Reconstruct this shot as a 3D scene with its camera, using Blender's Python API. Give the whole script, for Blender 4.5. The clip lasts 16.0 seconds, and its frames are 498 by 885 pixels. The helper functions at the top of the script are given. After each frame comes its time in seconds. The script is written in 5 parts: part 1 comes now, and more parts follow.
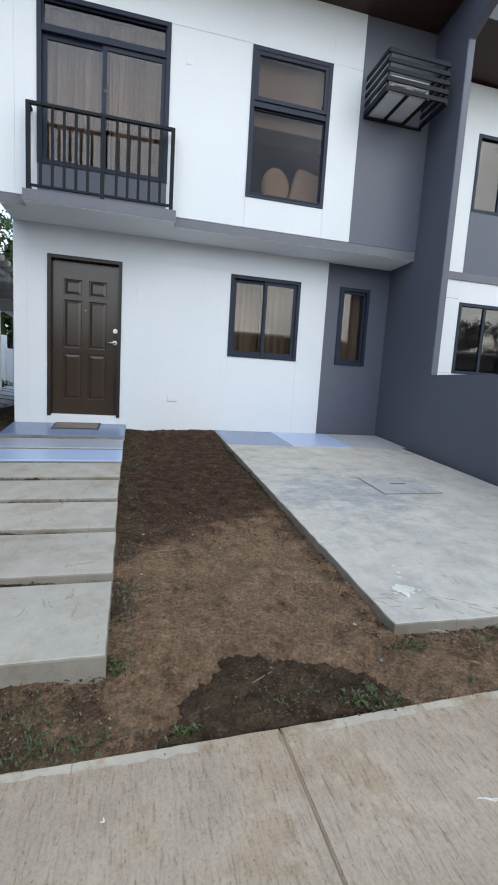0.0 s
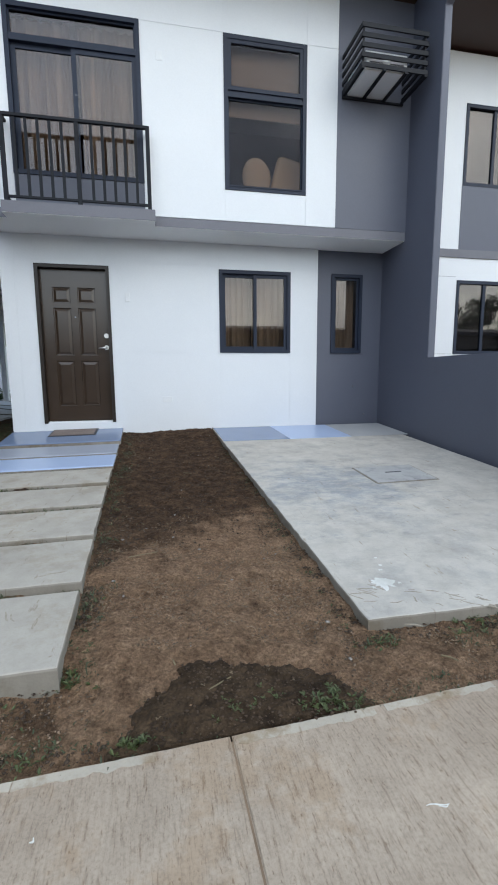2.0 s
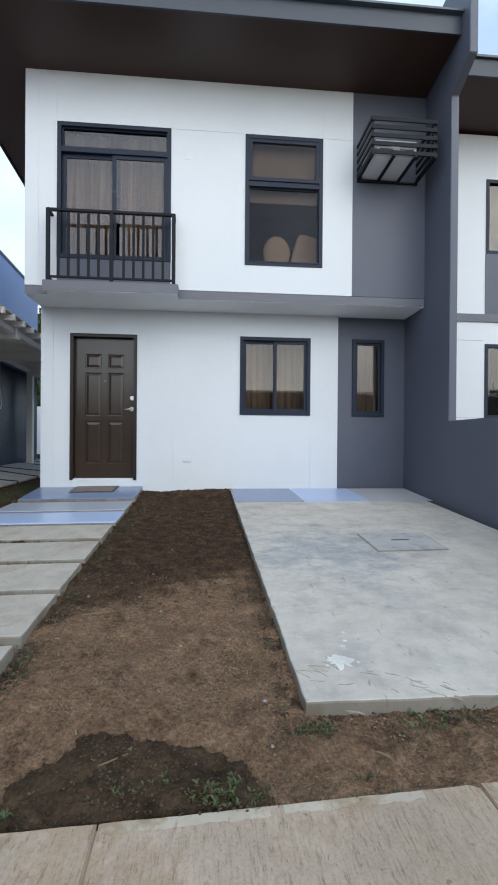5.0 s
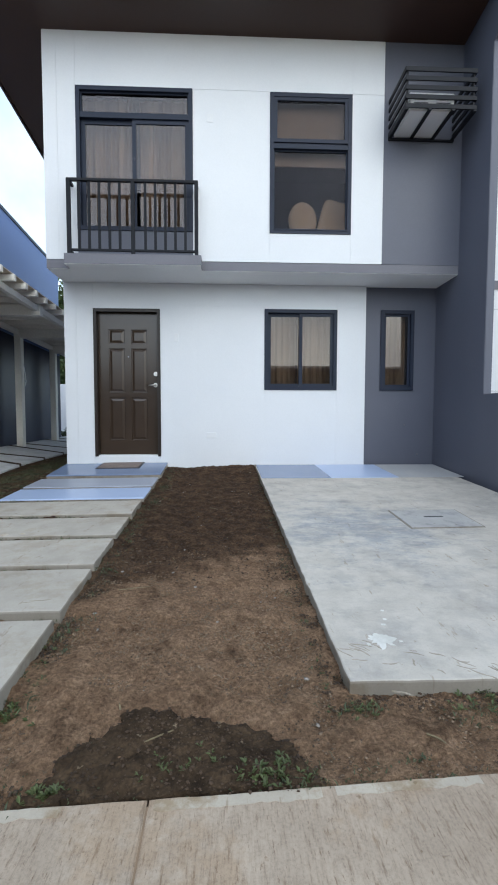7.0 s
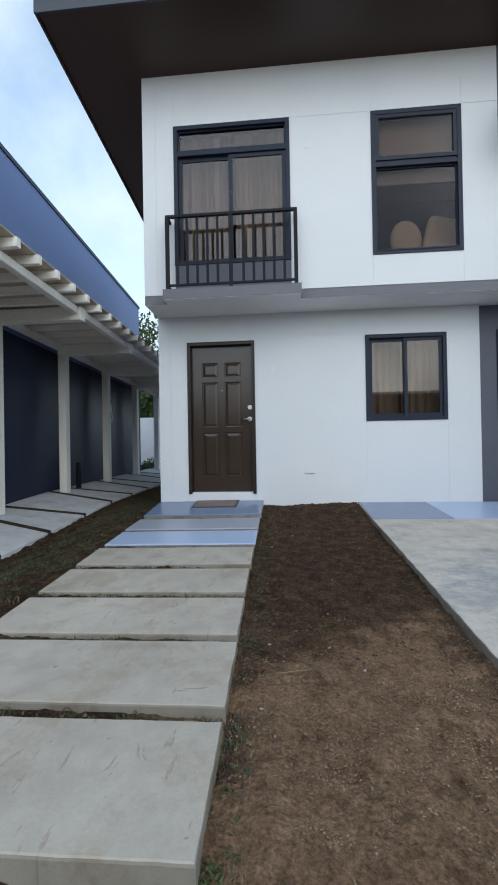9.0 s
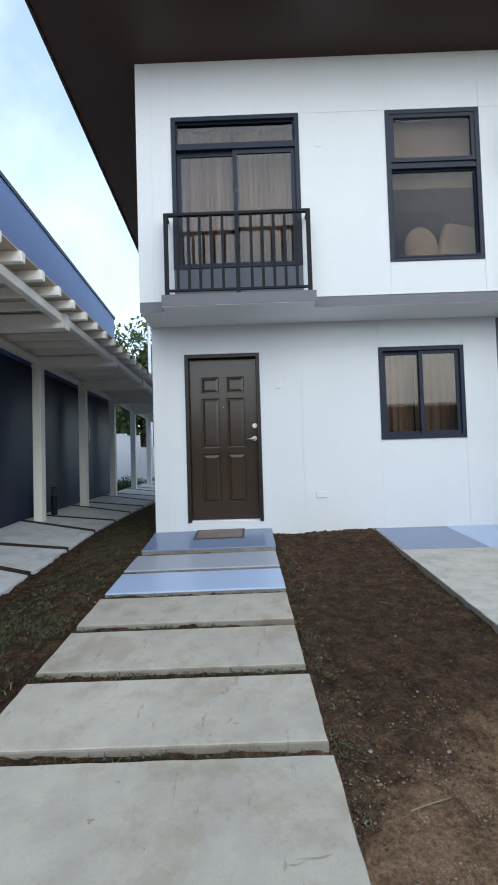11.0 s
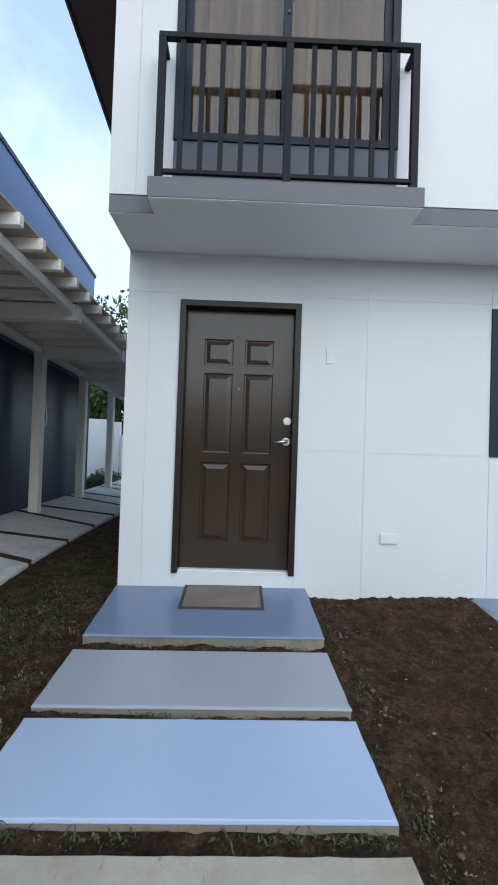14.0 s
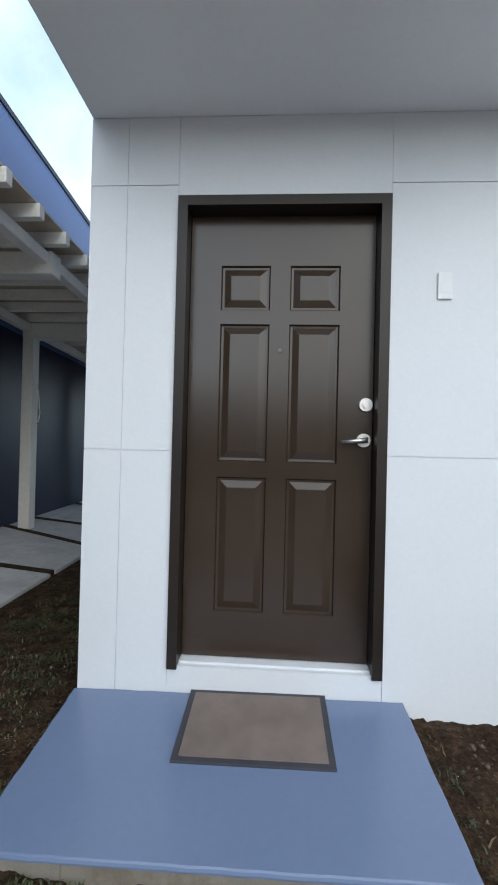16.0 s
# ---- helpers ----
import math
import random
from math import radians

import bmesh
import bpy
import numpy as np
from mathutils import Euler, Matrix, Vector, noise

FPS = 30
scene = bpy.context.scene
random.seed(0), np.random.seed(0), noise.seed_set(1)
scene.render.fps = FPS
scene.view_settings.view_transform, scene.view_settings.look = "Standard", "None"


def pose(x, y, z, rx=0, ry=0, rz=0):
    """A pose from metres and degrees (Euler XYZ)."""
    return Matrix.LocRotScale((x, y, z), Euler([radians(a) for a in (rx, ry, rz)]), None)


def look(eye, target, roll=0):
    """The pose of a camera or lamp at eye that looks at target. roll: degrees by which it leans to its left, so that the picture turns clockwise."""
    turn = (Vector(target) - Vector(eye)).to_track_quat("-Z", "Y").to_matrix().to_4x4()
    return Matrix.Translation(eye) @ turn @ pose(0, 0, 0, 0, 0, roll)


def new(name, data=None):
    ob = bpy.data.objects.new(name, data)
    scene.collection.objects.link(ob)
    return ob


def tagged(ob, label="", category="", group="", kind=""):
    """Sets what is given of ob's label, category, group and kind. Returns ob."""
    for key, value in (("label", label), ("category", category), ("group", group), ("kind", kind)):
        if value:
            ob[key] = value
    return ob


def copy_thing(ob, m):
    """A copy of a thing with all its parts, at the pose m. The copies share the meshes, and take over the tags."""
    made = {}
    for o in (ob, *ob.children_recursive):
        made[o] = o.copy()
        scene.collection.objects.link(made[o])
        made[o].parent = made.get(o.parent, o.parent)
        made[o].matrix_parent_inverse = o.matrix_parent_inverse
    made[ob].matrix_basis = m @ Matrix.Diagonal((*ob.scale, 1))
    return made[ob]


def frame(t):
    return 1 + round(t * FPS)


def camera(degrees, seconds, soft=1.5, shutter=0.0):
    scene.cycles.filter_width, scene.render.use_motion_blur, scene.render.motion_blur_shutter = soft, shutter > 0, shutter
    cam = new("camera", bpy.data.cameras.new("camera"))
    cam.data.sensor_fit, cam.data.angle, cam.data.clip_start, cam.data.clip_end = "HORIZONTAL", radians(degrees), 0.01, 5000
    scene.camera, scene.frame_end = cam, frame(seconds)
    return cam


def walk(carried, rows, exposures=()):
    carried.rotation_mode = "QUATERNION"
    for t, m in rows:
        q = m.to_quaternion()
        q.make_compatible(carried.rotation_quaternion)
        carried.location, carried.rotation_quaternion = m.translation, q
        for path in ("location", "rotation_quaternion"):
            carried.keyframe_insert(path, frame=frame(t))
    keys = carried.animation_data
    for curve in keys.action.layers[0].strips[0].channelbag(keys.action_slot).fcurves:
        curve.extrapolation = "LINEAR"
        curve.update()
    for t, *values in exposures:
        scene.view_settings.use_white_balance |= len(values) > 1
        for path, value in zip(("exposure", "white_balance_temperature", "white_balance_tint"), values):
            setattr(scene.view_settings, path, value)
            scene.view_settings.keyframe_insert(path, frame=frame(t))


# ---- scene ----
cam = camera(58.6, 16.0, soft=1.9)
PATH = [
    (0, (0.111, 0.031, 1.231), (0.588, 1.955, 0.967), 3.5),
    (0.5, (0.121, -0.012, 1.243), (0.578, 1.914, 0.958), 3.1),
    (1, (0.241, 0.045, 1.243), (0.691, 1.972, 0.95), 2.1),
    (1.5, (0.355, 0.045, 1.252), (0.763, 1.981, 0.959), -0.1),
    (2, (0.39, 0.021, 1.253), (0.79, 1.959, 0.961), -0.4),
    (2.5, (0.507, 0.057, 1.218), (0.815, 2.024, 1.026), -2.4),
    (3, (0.776, 0.074, 1.238), (0.971, 2.057, 1.071), 0.7),
    (3.5, (0.882, 0.031, 1.224), (1.049, 2.018, 1.062), 0.6),
    (4, (0.905, -0.021, 1.223), (1.078, 1.968, 1.099), 0.5),
    (6.3, (0.893, -0.03, 1.218), (1.038, 1.963, 1.298), 0.4),
    (6.5, (0.882, -0.006, 1.209), (1.017, 1.989, 1.246), 0.3),
    (7, (0.82, 0.058, 1.208), (0.904, 2.053, 1.094), 0.1),
    (7.5, (0.65, 0.117, 1.209), (0.649, 2.109, 1.031), 0.1),
    (8, (0.432, 0.138, 1.219), (0.327, 2.13, 1.074), -1.4),
    (8.5, (0.343, 0.251, 1.246), (0.186, 2.245, 1.22), -1.4),
    (9, (0.268, 0.45, 1.299), (0.089, 2.442, 1.313), -1.0),
    (9.2, (0.207, 0.489, 1.288), (0.029, 2.481, 1.306), -0.6),
    (11.5, (-0.388, 1.256, 1.456), (-0.36, 3.254, 1.528), -2.4),
    (12, (-0.471, 1.583, 1.461), (-0.406, 3.581, 1.509), -2.5),
    (12.5, (-0.501, 1.911, 1.538), (-0.417, 3.909, 1.596), -1.9),
    (13, (-0.589, 2.312, 1.557), (-0.507, 4.31, 1.617), -0.6),
    (13.5, (-0.638, 2.663, 1.568), (-0.548, 4.66, 1.625), -0.7),
    (14, (-0.618, 3.107, 1.586), (-0.585, 5.106, 1.626), 1.9),
    (14.5, (-0.652, 3.469, 1.559), (-0.65, 5.468, 1.509), 2.3),
    (15, (-0.689, 3.876, 1.614), (-0.686, 5.876, 1.599), 2.1),
    (15.5, (-0.659, 4.258, 1.631), (-0.677, 6.258, 1.638), 1.6),
    (16, (-0.664, 4.578, 1.633), (-0.786, 6.575, 1.65), 1.4),
]
walk(cam, [(t, look(eye, target, roll)) for t, eye, target, roll in PATH],
     [(0, 0.15, 6210, 10.5), (3.0, 0.17, 6210, 10.5), (4, 0.13, 6210, 10.5), (6.5, 0.06, 6200, 10.5), (7.1, 0.20, 6190, 10.5), (8.7, -0.14, 6170, 9.5), (9.2, -0.17, 6170, 9.5), (11.5, 0.14, 6170, 9.5), (13, 0.05, 6160, 9.5), (14.5, 0.06, 6200, 9.5), (16, 0.24, 6330, 10.5)])

# ---------------------------------------------------------------- world and light
SUN_EL, SUN_AZ = radians(31), radians(156)
world = bpy.data.worlds.new("world")
scene.world = world
world.use_nodes = True
wn, wl = world.node_tree.nodes, world.node_tree.links
bg = wn["Background"]
sky = wn.new("ShaderNodeTexSky")
sky.sky_type, sky.sun_disc = "NISHITA", False
sky.sun_elevation, sky.sun_rotation = SUN_EL, SUN_AZ
sky.air_density, sky.dust_density = 1.0, 1.5
tc = wn.new("ShaderNodeTexCoord")
cloud = wn.new("ShaderNodeTexNoise")
cloud.inputs["Scale"].default_value, cloud.inputs["Detail"].default_value = 2.6, 7
cloud.inputs["Roughness"].default_value = 0.55
cramp = wn.new("ShaderNodeValToRGB")
cramp.color_ramp.elements[0].position, cramp.color_ramp.elements[1].position = 0.40, 0.64
cramp.color_ramp.elements[0].color, cramp.color_ramp.elements[1].color = (0.36, 0.36, 0.36, 1), (0.95, 0.95, 0.95, 1)
cmix = wn.new("ShaderNodeMixRGB")
cmix.inputs[2].default_value = (8.9, 10.2, 10.9, 1)
wl.new(tc.outputs["Generated"], cloud.inputs["Vector"])
wl.new(cloud.outputs["Fac"], cramp.inputs["Fac"])
wl.new(cramp.outputs["Color"], cmix.inputs[0])
haze = wn.new("ShaderNodeMixRGB")
haze.blend_type = "MULTIPLY"
haze.inputs[0].default_value = 1.0
haze.inputs[2].default_value = (2.36, 2.64, 2.70, 1)
wl.new(sky.outputs["Color"], haze.inputs[1])
wl.new(haze.outputs["Color"], cmix.inputs[1])
wl.new(cmix.outputs["Color"], bg.inputs["Color"])
bg.inputs["Strength"].default_value = 0.119

sun_data = bpy.data.lights.new("sun", "SUN")
sun_data.energy, sun_data.angle, sun_data.color = 1.58, radians(100), (1.0, 0.955, 0.90)
sun = new("sun", sun_data)
sun.matrix_world = look((1.5, -14.5, 10.9), (0, 4, 0))

# ---------------------------------------------------------------- materials


def ramp(nt, fac, stops):
    r = nt.nodes.new("ShaderNodeValToRGB")
    while len(r.color_ramp.elements) < len(stops):
        r.color_ramp.elements.new(0.5)
    for e, (p, c) in zip(r.color_ramp.elements, stops):
        e.position, e.color = p, (*c, 1) if len(c) == 3 else c
    nt.links.new(fac, r.inputs["Fac"])
    return r.outputs["Color"]


def noise_tex(nt, scale, detail=5, rough=0.55, coord="Object", stretch=None):
    c = nt.nodes.new("ShaderNodeTexCoord")
    n = nt.nodes.new("ShaderNodeTexNoise")
    n.inputs["Scale"].default_value, n.inputs["Detail"].default_value, n.inputs["Roughness"].default_value = scale, detail, rough
    if stretch:
        m = nt.nodes.new("ShaderNodeMapping")
        m.inputs["Scale"].default_value = stretch
        nt.links.new(c.outputs[coord], m.inputs["Vector"])
        nt.links.new(m.outputs["Vector"], n.inputs["Vector"])
    else:
        nt.links.new(c.outputs[coord], n.inputs["Vector"])
    return n.outputs["Fac"]


def blend(nt, fac, a, b, mode="MIX"):
    m = nt.nodes.new("ShaderNodeMixRGB")
    m.blend_type = mode
    for slot, v in zip(m.inputs, (fac, a, b)):
        if isinstance(v, bpy.types.NodeSocket):
            nt.links.new(v, slot)
        elif isinstance(v, (int, float)):
            slot.default_value = v
        else:
            slot.default_value = (*v, 1)
    return m.outputs["Color"]


def math_node(nt, op, a, b=None, c=None):
    m = nt.nodes.new("ShaderNodeMath")
    m.operation = op
    for slot, v in zip(m.inputs, (a, b, c)):
        if v is None:
            continue
        if isinstance(v, bpy.types.NodeSocket):
            nt.links.new(v, slot)
        else:
            slot.default_value = v
    return m.outputs[0]


def bumped(nt, bsdf, height, strength, distance=0.01):
    b = nt.nodes.new("ShaderNodeBump")
    b.inputs["Strength"].default_value, b.inputs["Distance"].default_value = strength, distance
    nt.links.new(height, b.inputs["Height"])
    nt.links.new(b.outputs["Normal"], bsdf.inputs["Normal"])


def material(name, a, b, big=1.2, small=40, rough=0.6, rough2=None, bump=0.1, metal=0.0, grain=0.12, vary=0.0, dist=0.004, stretch=None, spec=0.5):
    """A surface with two colours in large patches, a fine grain and a bump."""
    m = bpy.data.materials.new(name)
    m.use_nodes = True
    nt = m.node_tree
    p = nt.nodes["Principled BSDF"]
    patch = noise_tex(nt, big, 5, 0.6, stretch=stretch)
    fine = noise_tex(nt, small, 4, 0.6, stretch=stretch)
    col = ramp(nt, patch, [(0.32, a), (0.68, b)])
    tone = ramp(nt, fine, [(0.25, (1 - grain,) * 3), (0.75, (1 + grain * 0.4,) * 3)])
    col = blend(nt, 1.0, col, tone, "MULTIPLY")
    if vary:
        oi = nt.nodes.new("ShaderNodeObjectInfo")
        col = blend(nt, 1.0, col, ramp(nt, oi.outputs["Random"], [(0, (1 - vary,) * 3), (1, (1 + vary * 0.3,) * 3)]), "MULTIPLY")
    nt.links.new(col, p.inputs["Base Color"])
    r = ramp(nt, patch, [(0.3, (rough,) * 3), (0.7, (rough2 if rough2 is not None else min(1, rough + 0.12),) * 3)])
    nt.links.new(r, p.inputs["Roughness"])
    p.inputs["Metallic"].default_value = metal
    p.inputs["Specular IOR Level"].default_value = spec
    if bump:
        bumped(nt, p, fine, bump, dist)
    return m


WHITE = material("white_paint", (0.650, 0.673, 0.703), (0.690, 0.710, 0.738), 0.8, 55, 0.55, 0.7, 0.12, grain=0.03)
SOFFIT_WHITE = material("soffit_paint", (0.79, 0.79, 0.79), (0.82, 0.82, 0.815), 0.9, 50, 0.7, 0.8, 0.1, grain=0.03)
GREY = material("grey_paint", (0.084, 0.091, 0.122), (0.100, 0.107, 0.140), 0.9, 60, 0.5, 0.62, 0.12, grain=0.07)
BAND = material("band_paint", (0.128, 0.129, 0.152), (0.152, 0.153, 0.176), 1.1, 45, 0.6, 0.7, 0.15, grain=0.08)
FRAME = material("frame_paint", (0.012, 0.018, 0.036), (0.018, 0.025, 0.045), 2, 90, 0.45, 0.55, 0.05, grain=0.06, spec=0.25)
METAL = material("railing_paint", (0.009, 0.010, 0.014), (0.015, 0.017, 0.022), 3, 80, 0.5, 0.6, 0.08, grain=0.1, spec=0.15)
BROWN = material("soffit_brown", (0.033, 0.0135, 0.008), (0.043, 0.019, 0.012), 0.5, 25, 0.42, 0.55, 0.05, grain=0.08)
FASCIA = material("fascia_metal", (0.026, 0.032, 0.048), (0.034, 0.041, 0.058), 1.0, 30, 0.45, 0.55, 0.05, grain=0.05)
ROOFING = material("roofing_blue_grey", (0.050, 0.070, 0.095), (0.065, 0.088, 0.115), 1.0, 30, 0.4, 0.5, 0.05, grain=0.05)
DOOR = material("door_brown", (0.034, 0.0215, 0.0135), (0.041, 0.026, 0.0165), 1.6, 110, 0.19, 0.25, 0.04, grain=0.05, dist=0.002, spec=0.5)
DOOR_TRIM = material("door_frame_brown", (0.016, 0.011, 0.008), (0.021, 0.014, 0.010), 1.6, 110, 0.35, 0.42, 0.04, grain=0.05, dist=0.002, spec=0.35)
CHROME = material("brushed_nickel", (0.62, 0.60, 0.57), (0.72, 0.70, 0.67), 8, 150, 0.33, 0.4, 0.02, metal=1.0)
PLASTIC = material("white_plastic", (0.66, 0.68, 0.70), (0.70, 0.715, 0.735), 3, 60, 0.35, 0.42, 0.02, grain=0.02)
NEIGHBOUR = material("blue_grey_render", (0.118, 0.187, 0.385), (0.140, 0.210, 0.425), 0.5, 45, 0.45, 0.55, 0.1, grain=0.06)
# lower wall behind the pergola: much darker than the blue-grey upper wall
DARK_LOWER = material("dark_lower_wall", (0.012, 0.019, 0.046), (0.016, 0.024, 0.054), 0.6, 45, 0.38, 0.48, 0.06, grain=0.06, spec=0.4)
PERGOLA = material("pergola_paint", (0.84, 0.81, 0.745), (0.89, 0.865, 0.81), 1.5, 35, 0.6, 0.75, 0.15, grain=0.1)
PLY = material("cover_board", (0.48, 0.40, 0.31), (0.58, 0.49, 0.385), 2, 30, 0.7, 0.8, 0.1)
BACKWALL = material("boundary_paint", (0.62, 0.66, 0.72), (0.72, 0.75, 0.79), 0.6, 20, 0.8, 0.9, 0.2, grain=0.08)
# near-black: the dimness of the rooms is put into this colour
ROOM = material("dim_room", (0.036, 0.037, 0.046), (0.050, 0.051, 0.060), 0.6, 20, 0.8, 0.9, 0.05)
# both curtain cloths: upright dark streaks paint in the shade of the folds
DARK_CURTAIN = material("brown_fold_shade_cloth", (0.14, 0.098, 0.068), (0.84, 0.64, 0.46), 9, 160, 0.85, 0.95, 0.0, grain=0.12, stretch=(1, 1, 0.03))
CURTAIN = material("fold_shade_cloth", (0.20, 0.145, 0.10), (0.52, 0.40, 0.29), 10, 160, 0.85, 0.95, 0.0, grain=0.12, stretch=(1, 1, 0.03))
BLIND = material("blind_cloth", (0.56, 0.44, 0.34), (0.65, 0.52, 0.41), 3, 120, 0.85, 0.95, 0.0)
CUSHION = material("cushion_cloth", (0.82, 0.62, 0.43), (0.88, 0.71, 0.52), 4, 90, 0.9, 1.0, 0.03)
MAT_TOP = material("mat_fibre", (0.165, 0.130, 0.115), (0.225, 0.180, 0.16), 6, 260, 0.95, 1.0, 0.6, grain=0.3)
MAT_EDGE = material("mat_rubber", (0.035, 0.036, 0.045), (0.05, 0.05, 0.06), 6, 120, 0.7, 0.8, 0.2)
PORCH_BLUE = material("porch_paint", (0.145, 0.195, 0.310), (0.155, 0.205, 0.320), 2.0, 35, 0.22, 0.26, 0.03, grain=0.04)
PALE_BLUE = material("pale_blue_paint", (0.36, 0.45, 0.64), (0.375, 0.465, 0.655), 2.0, 35, 0.30, 0.33, 0.03, grain=0.03)
LILAC = material("lilac_grey_paint", (0.30, 0.325, 0.39), (0.32, 0.345, 0.41), 2.0, 35, 0.33, 0.38, 0.03, grain=0.04)
WASH = material("thin_grey_wash", (0.345, 0.355, 0.375), (0.42, 0.42, 0.42), 2.4, 45, 0.5, 0.65, 0.04, grain=0.06)
LEAF = material("leaf", (0.035, 0.065, 0.018), (0.075, 0.115, 0.03), 1.5, 12, 0.55, 0.7, 0.05, vary=0.2)
GRASS = material("grass_blade", (0.024, 0.036, 0.012), (0.066, 0.076, 0.030), 5, 30, 0.6, 0.75, 0.0)
DRY = material("dry_grass", (0.12, 0.095, 0.050), (0.23, 0.185, 0.11), 6, 30, 0.8, 0.9, 0.0)
BARK = material("bark", (0.07, 0.05, 0.035), (0.12, 0.09, 0.065), 5, 30, 0.9, 1.0, 0.5)
STONE = material("pebble", (0.18, 0.15, 0.125), (0.36, 0.33, 0.30), 9, 60, 0.85, 0.95, 0.3)
MOIST_CLOD = material("moist_clod", (0.022, 0.013, 0.008), (0.095, 0.062, 0.040), 2.2, 60, 0.95, 1.0, 0.5)
DAMP_CLOD = material("damp_clod", (0.055, 0.036, 0.023), (0.17, 0.118, 0.078), 2.2, 60, 0.95, 1.0, 0.5)
CLOD = material("soil_clod", (0.12, 0.080, 0.051), (0.31, 0.220, 0.145), 2.2, 60, 0.95, 1.0, 0.5)
HEAP = material("moist_heap_soil", (0.022, 0.0135, 0.0075), (0.082, 0.054, 0.032), 14, 80, 0.95, 1.0, 0.9, grain=0.5, dist=0.012, spec=0.2)
WEED = material("weed_leaf", (0.030, 0.044, 0.010), (0.078, 0.098, 0.028), 8, 60, 0.5, 0.65, 0.05)
DEAD_LEAF = material("dead_leaf", (0.085, 0.060, 0.036), (0.22, 0.165, 0.105), 14, 60, 0.8, 0.9, 0.1)
MUD = material("dried_mud", (0.25, 0.215, 0.165), (0.39, 0.355, 0.30), 22, 90, 0.9, 1.0, 0.3)
ROWHOUSE = material("row_house_render", (0.10, 0.10, 0.105), (0.14, 0.14, 0.145), 0.4, 20, 0.7, 0.85, 0.1)


def concrete(name, a, b, spots, broom=0.0, vary=0.06, patch=None):
    m = bpy.data.materials.new(name)
    m.use_nodes = True
    nt = m.node_tree
    p = nt.nodes["Principled BSDF"]
    big = noise_tex(nt, 0.9, 6, 0.62)
    mid = noise_tex(nt, 5, 6, 0.65)
    fine = noise_tex(nt, 130, 3, 0.6)
    scratch = noise_tex(nt, 1.0, 4, 0.7, stretch=(26, 5, 1))
    col = ramp(nt, big, [(0.30, a), (0.52, tuple((x + y) / 2 for x, y in zip(a, b))), (0.70, b)])
    col = blend(nt, 0.7, col, ramp(nt, mid, [(0.3, (0.74, 0.73, 0.72)), (0.62, (1.0, 1.0, 1.0))]), "MULTIPLY")
    col = blend(nt, 0.22 + broom * 0.4, col, ramp(nt, fine, [(0.28, (0.66, 0.65, 0.63)), (0.55, (1, 1, 1))]), "MULTIPLY")
    col = blend(nt, 0.6, col, ramp(nt, scratch, [(0.31, (0.60, 0.52, 0.43)), (0.37, (1, 1, 1))]), "MULTIPLY")
    stain = ramp(nt, noise_tex(nt, 2.6, 8, 0.72), [(0.51, (0, 0, 0)), (0.60, (1, 1, 1))])
    col = blend(nt, stain, col, blend(nt, 1.0, col, spots, "MULTIPLY"))
    if patch:
        # a trowelled patch: darker, bluish, broken into streaks
        c = nt.nodes.new("ShaderNodeTexCoord")
        sep = nt.nodes.new("ShaderNodeSeparateXYZ")
        nt.links.new(c.outputs["Object"], sep.inputs[0])
        (px, py), (rx, ry), tint = patch
        dx = math_node(nt, "DIVIDE", math_node(nt, "SUBTRACT", sep.outputs[0], px), rx)
        dy = math_node(nt, "DIVIDE", math_node(nt, "SUBTRACT", sep.outputs[1], py), ry)
        rad = math_node(nt, "SQRT", math_node(nt, "ADD", math_node(nt, "MULTIPLY", dx, dx), math_node(nt, "MULTIPLY", dy, dy)))
        body = math_node(nt, "SUBTRACT", 1.0, rad)
        body = math_node(nt, "ADD", body, math_node(nt, "MULTIPLY", math_node(nt, "SUBTRACT", noise_tex(nt, 3.3, 9, 0.80, stretch=(1.0, 1.8, 1)), 0.5), 4.2))
        col = blend(nt, ramp(nt, body, [(0.25, (0, 0, 0)), (1.0, (1, 1, 1))]), col, blend(nt, 1.0, col, tint, "MULTIPLY"))
        swirl = noise_tex(nt, 7.5, 9, 0.78, stretch=(1.0, 1.6, 1))
        col = blend(nt, 0.55, col, ramp(nt, swirl, [(0.36, (0.80, 0.81, 0.83)), (0.50, (1, 1, 1)), (0.68, (1.08, 1.07, 1.05))]), "MULTIPLY")
    speck = ramp(nt, noise_tex(nt, 17, 3, 0.6), [(0.70, (1, 1, 1)), (0.73, (0.62, 0.55, 0.47))])
    col = blend(nt, 0.8, col, speck, "MULTIPLY")
    if vary:
        oi = nt.nodes.new("ShaderNodeObjectInfo")
        col = blend(nt, 1.0, col, ramp(nt, oi.outputs["Random"], [(0, (1 - vary,) * 3), (1, (1.0, 1.0, 1.0))]), "MULTIPLY")
    height = math_node(nt, "ADD", math_node(nt, "MULTIPLY", mid, 0.5), fine)
    if broom:
        lines = noise_tex(nt, 1.0, 6, 0.75, stretch=(95, 11.0, 1))
        pits = ramp(nt, noise_tex(nt, 1.0, 5, 0.7, stretch=(120, 34, 1)), [(0.32, (0.50, 0.43, 0.36)), (0.41, (1, 1, 1))])
        col = blend(nt, 0.8, col, pits, "MULTIPLY")
        col = blend(nt, broom, col, ramp(nt, lines, [(0.32, (0.62, 0.57, 0.52)), (0.46, (0.96, 0.95, 0.94)), (0.62, (1.06, 1.05, 1.04))]), "MULTIPLY")
        height = math_node(nt, "ADD", height, math_node(nt, "MULTIPLY", lines, 1.6))
    nt.links.new(col, p.inputs["Base Color"])
    p.inputs["Roughness"].default_value = 0.82
    bumped(nt, p, height, 0.12 + 0.3 * broom, 0.005)
    return m


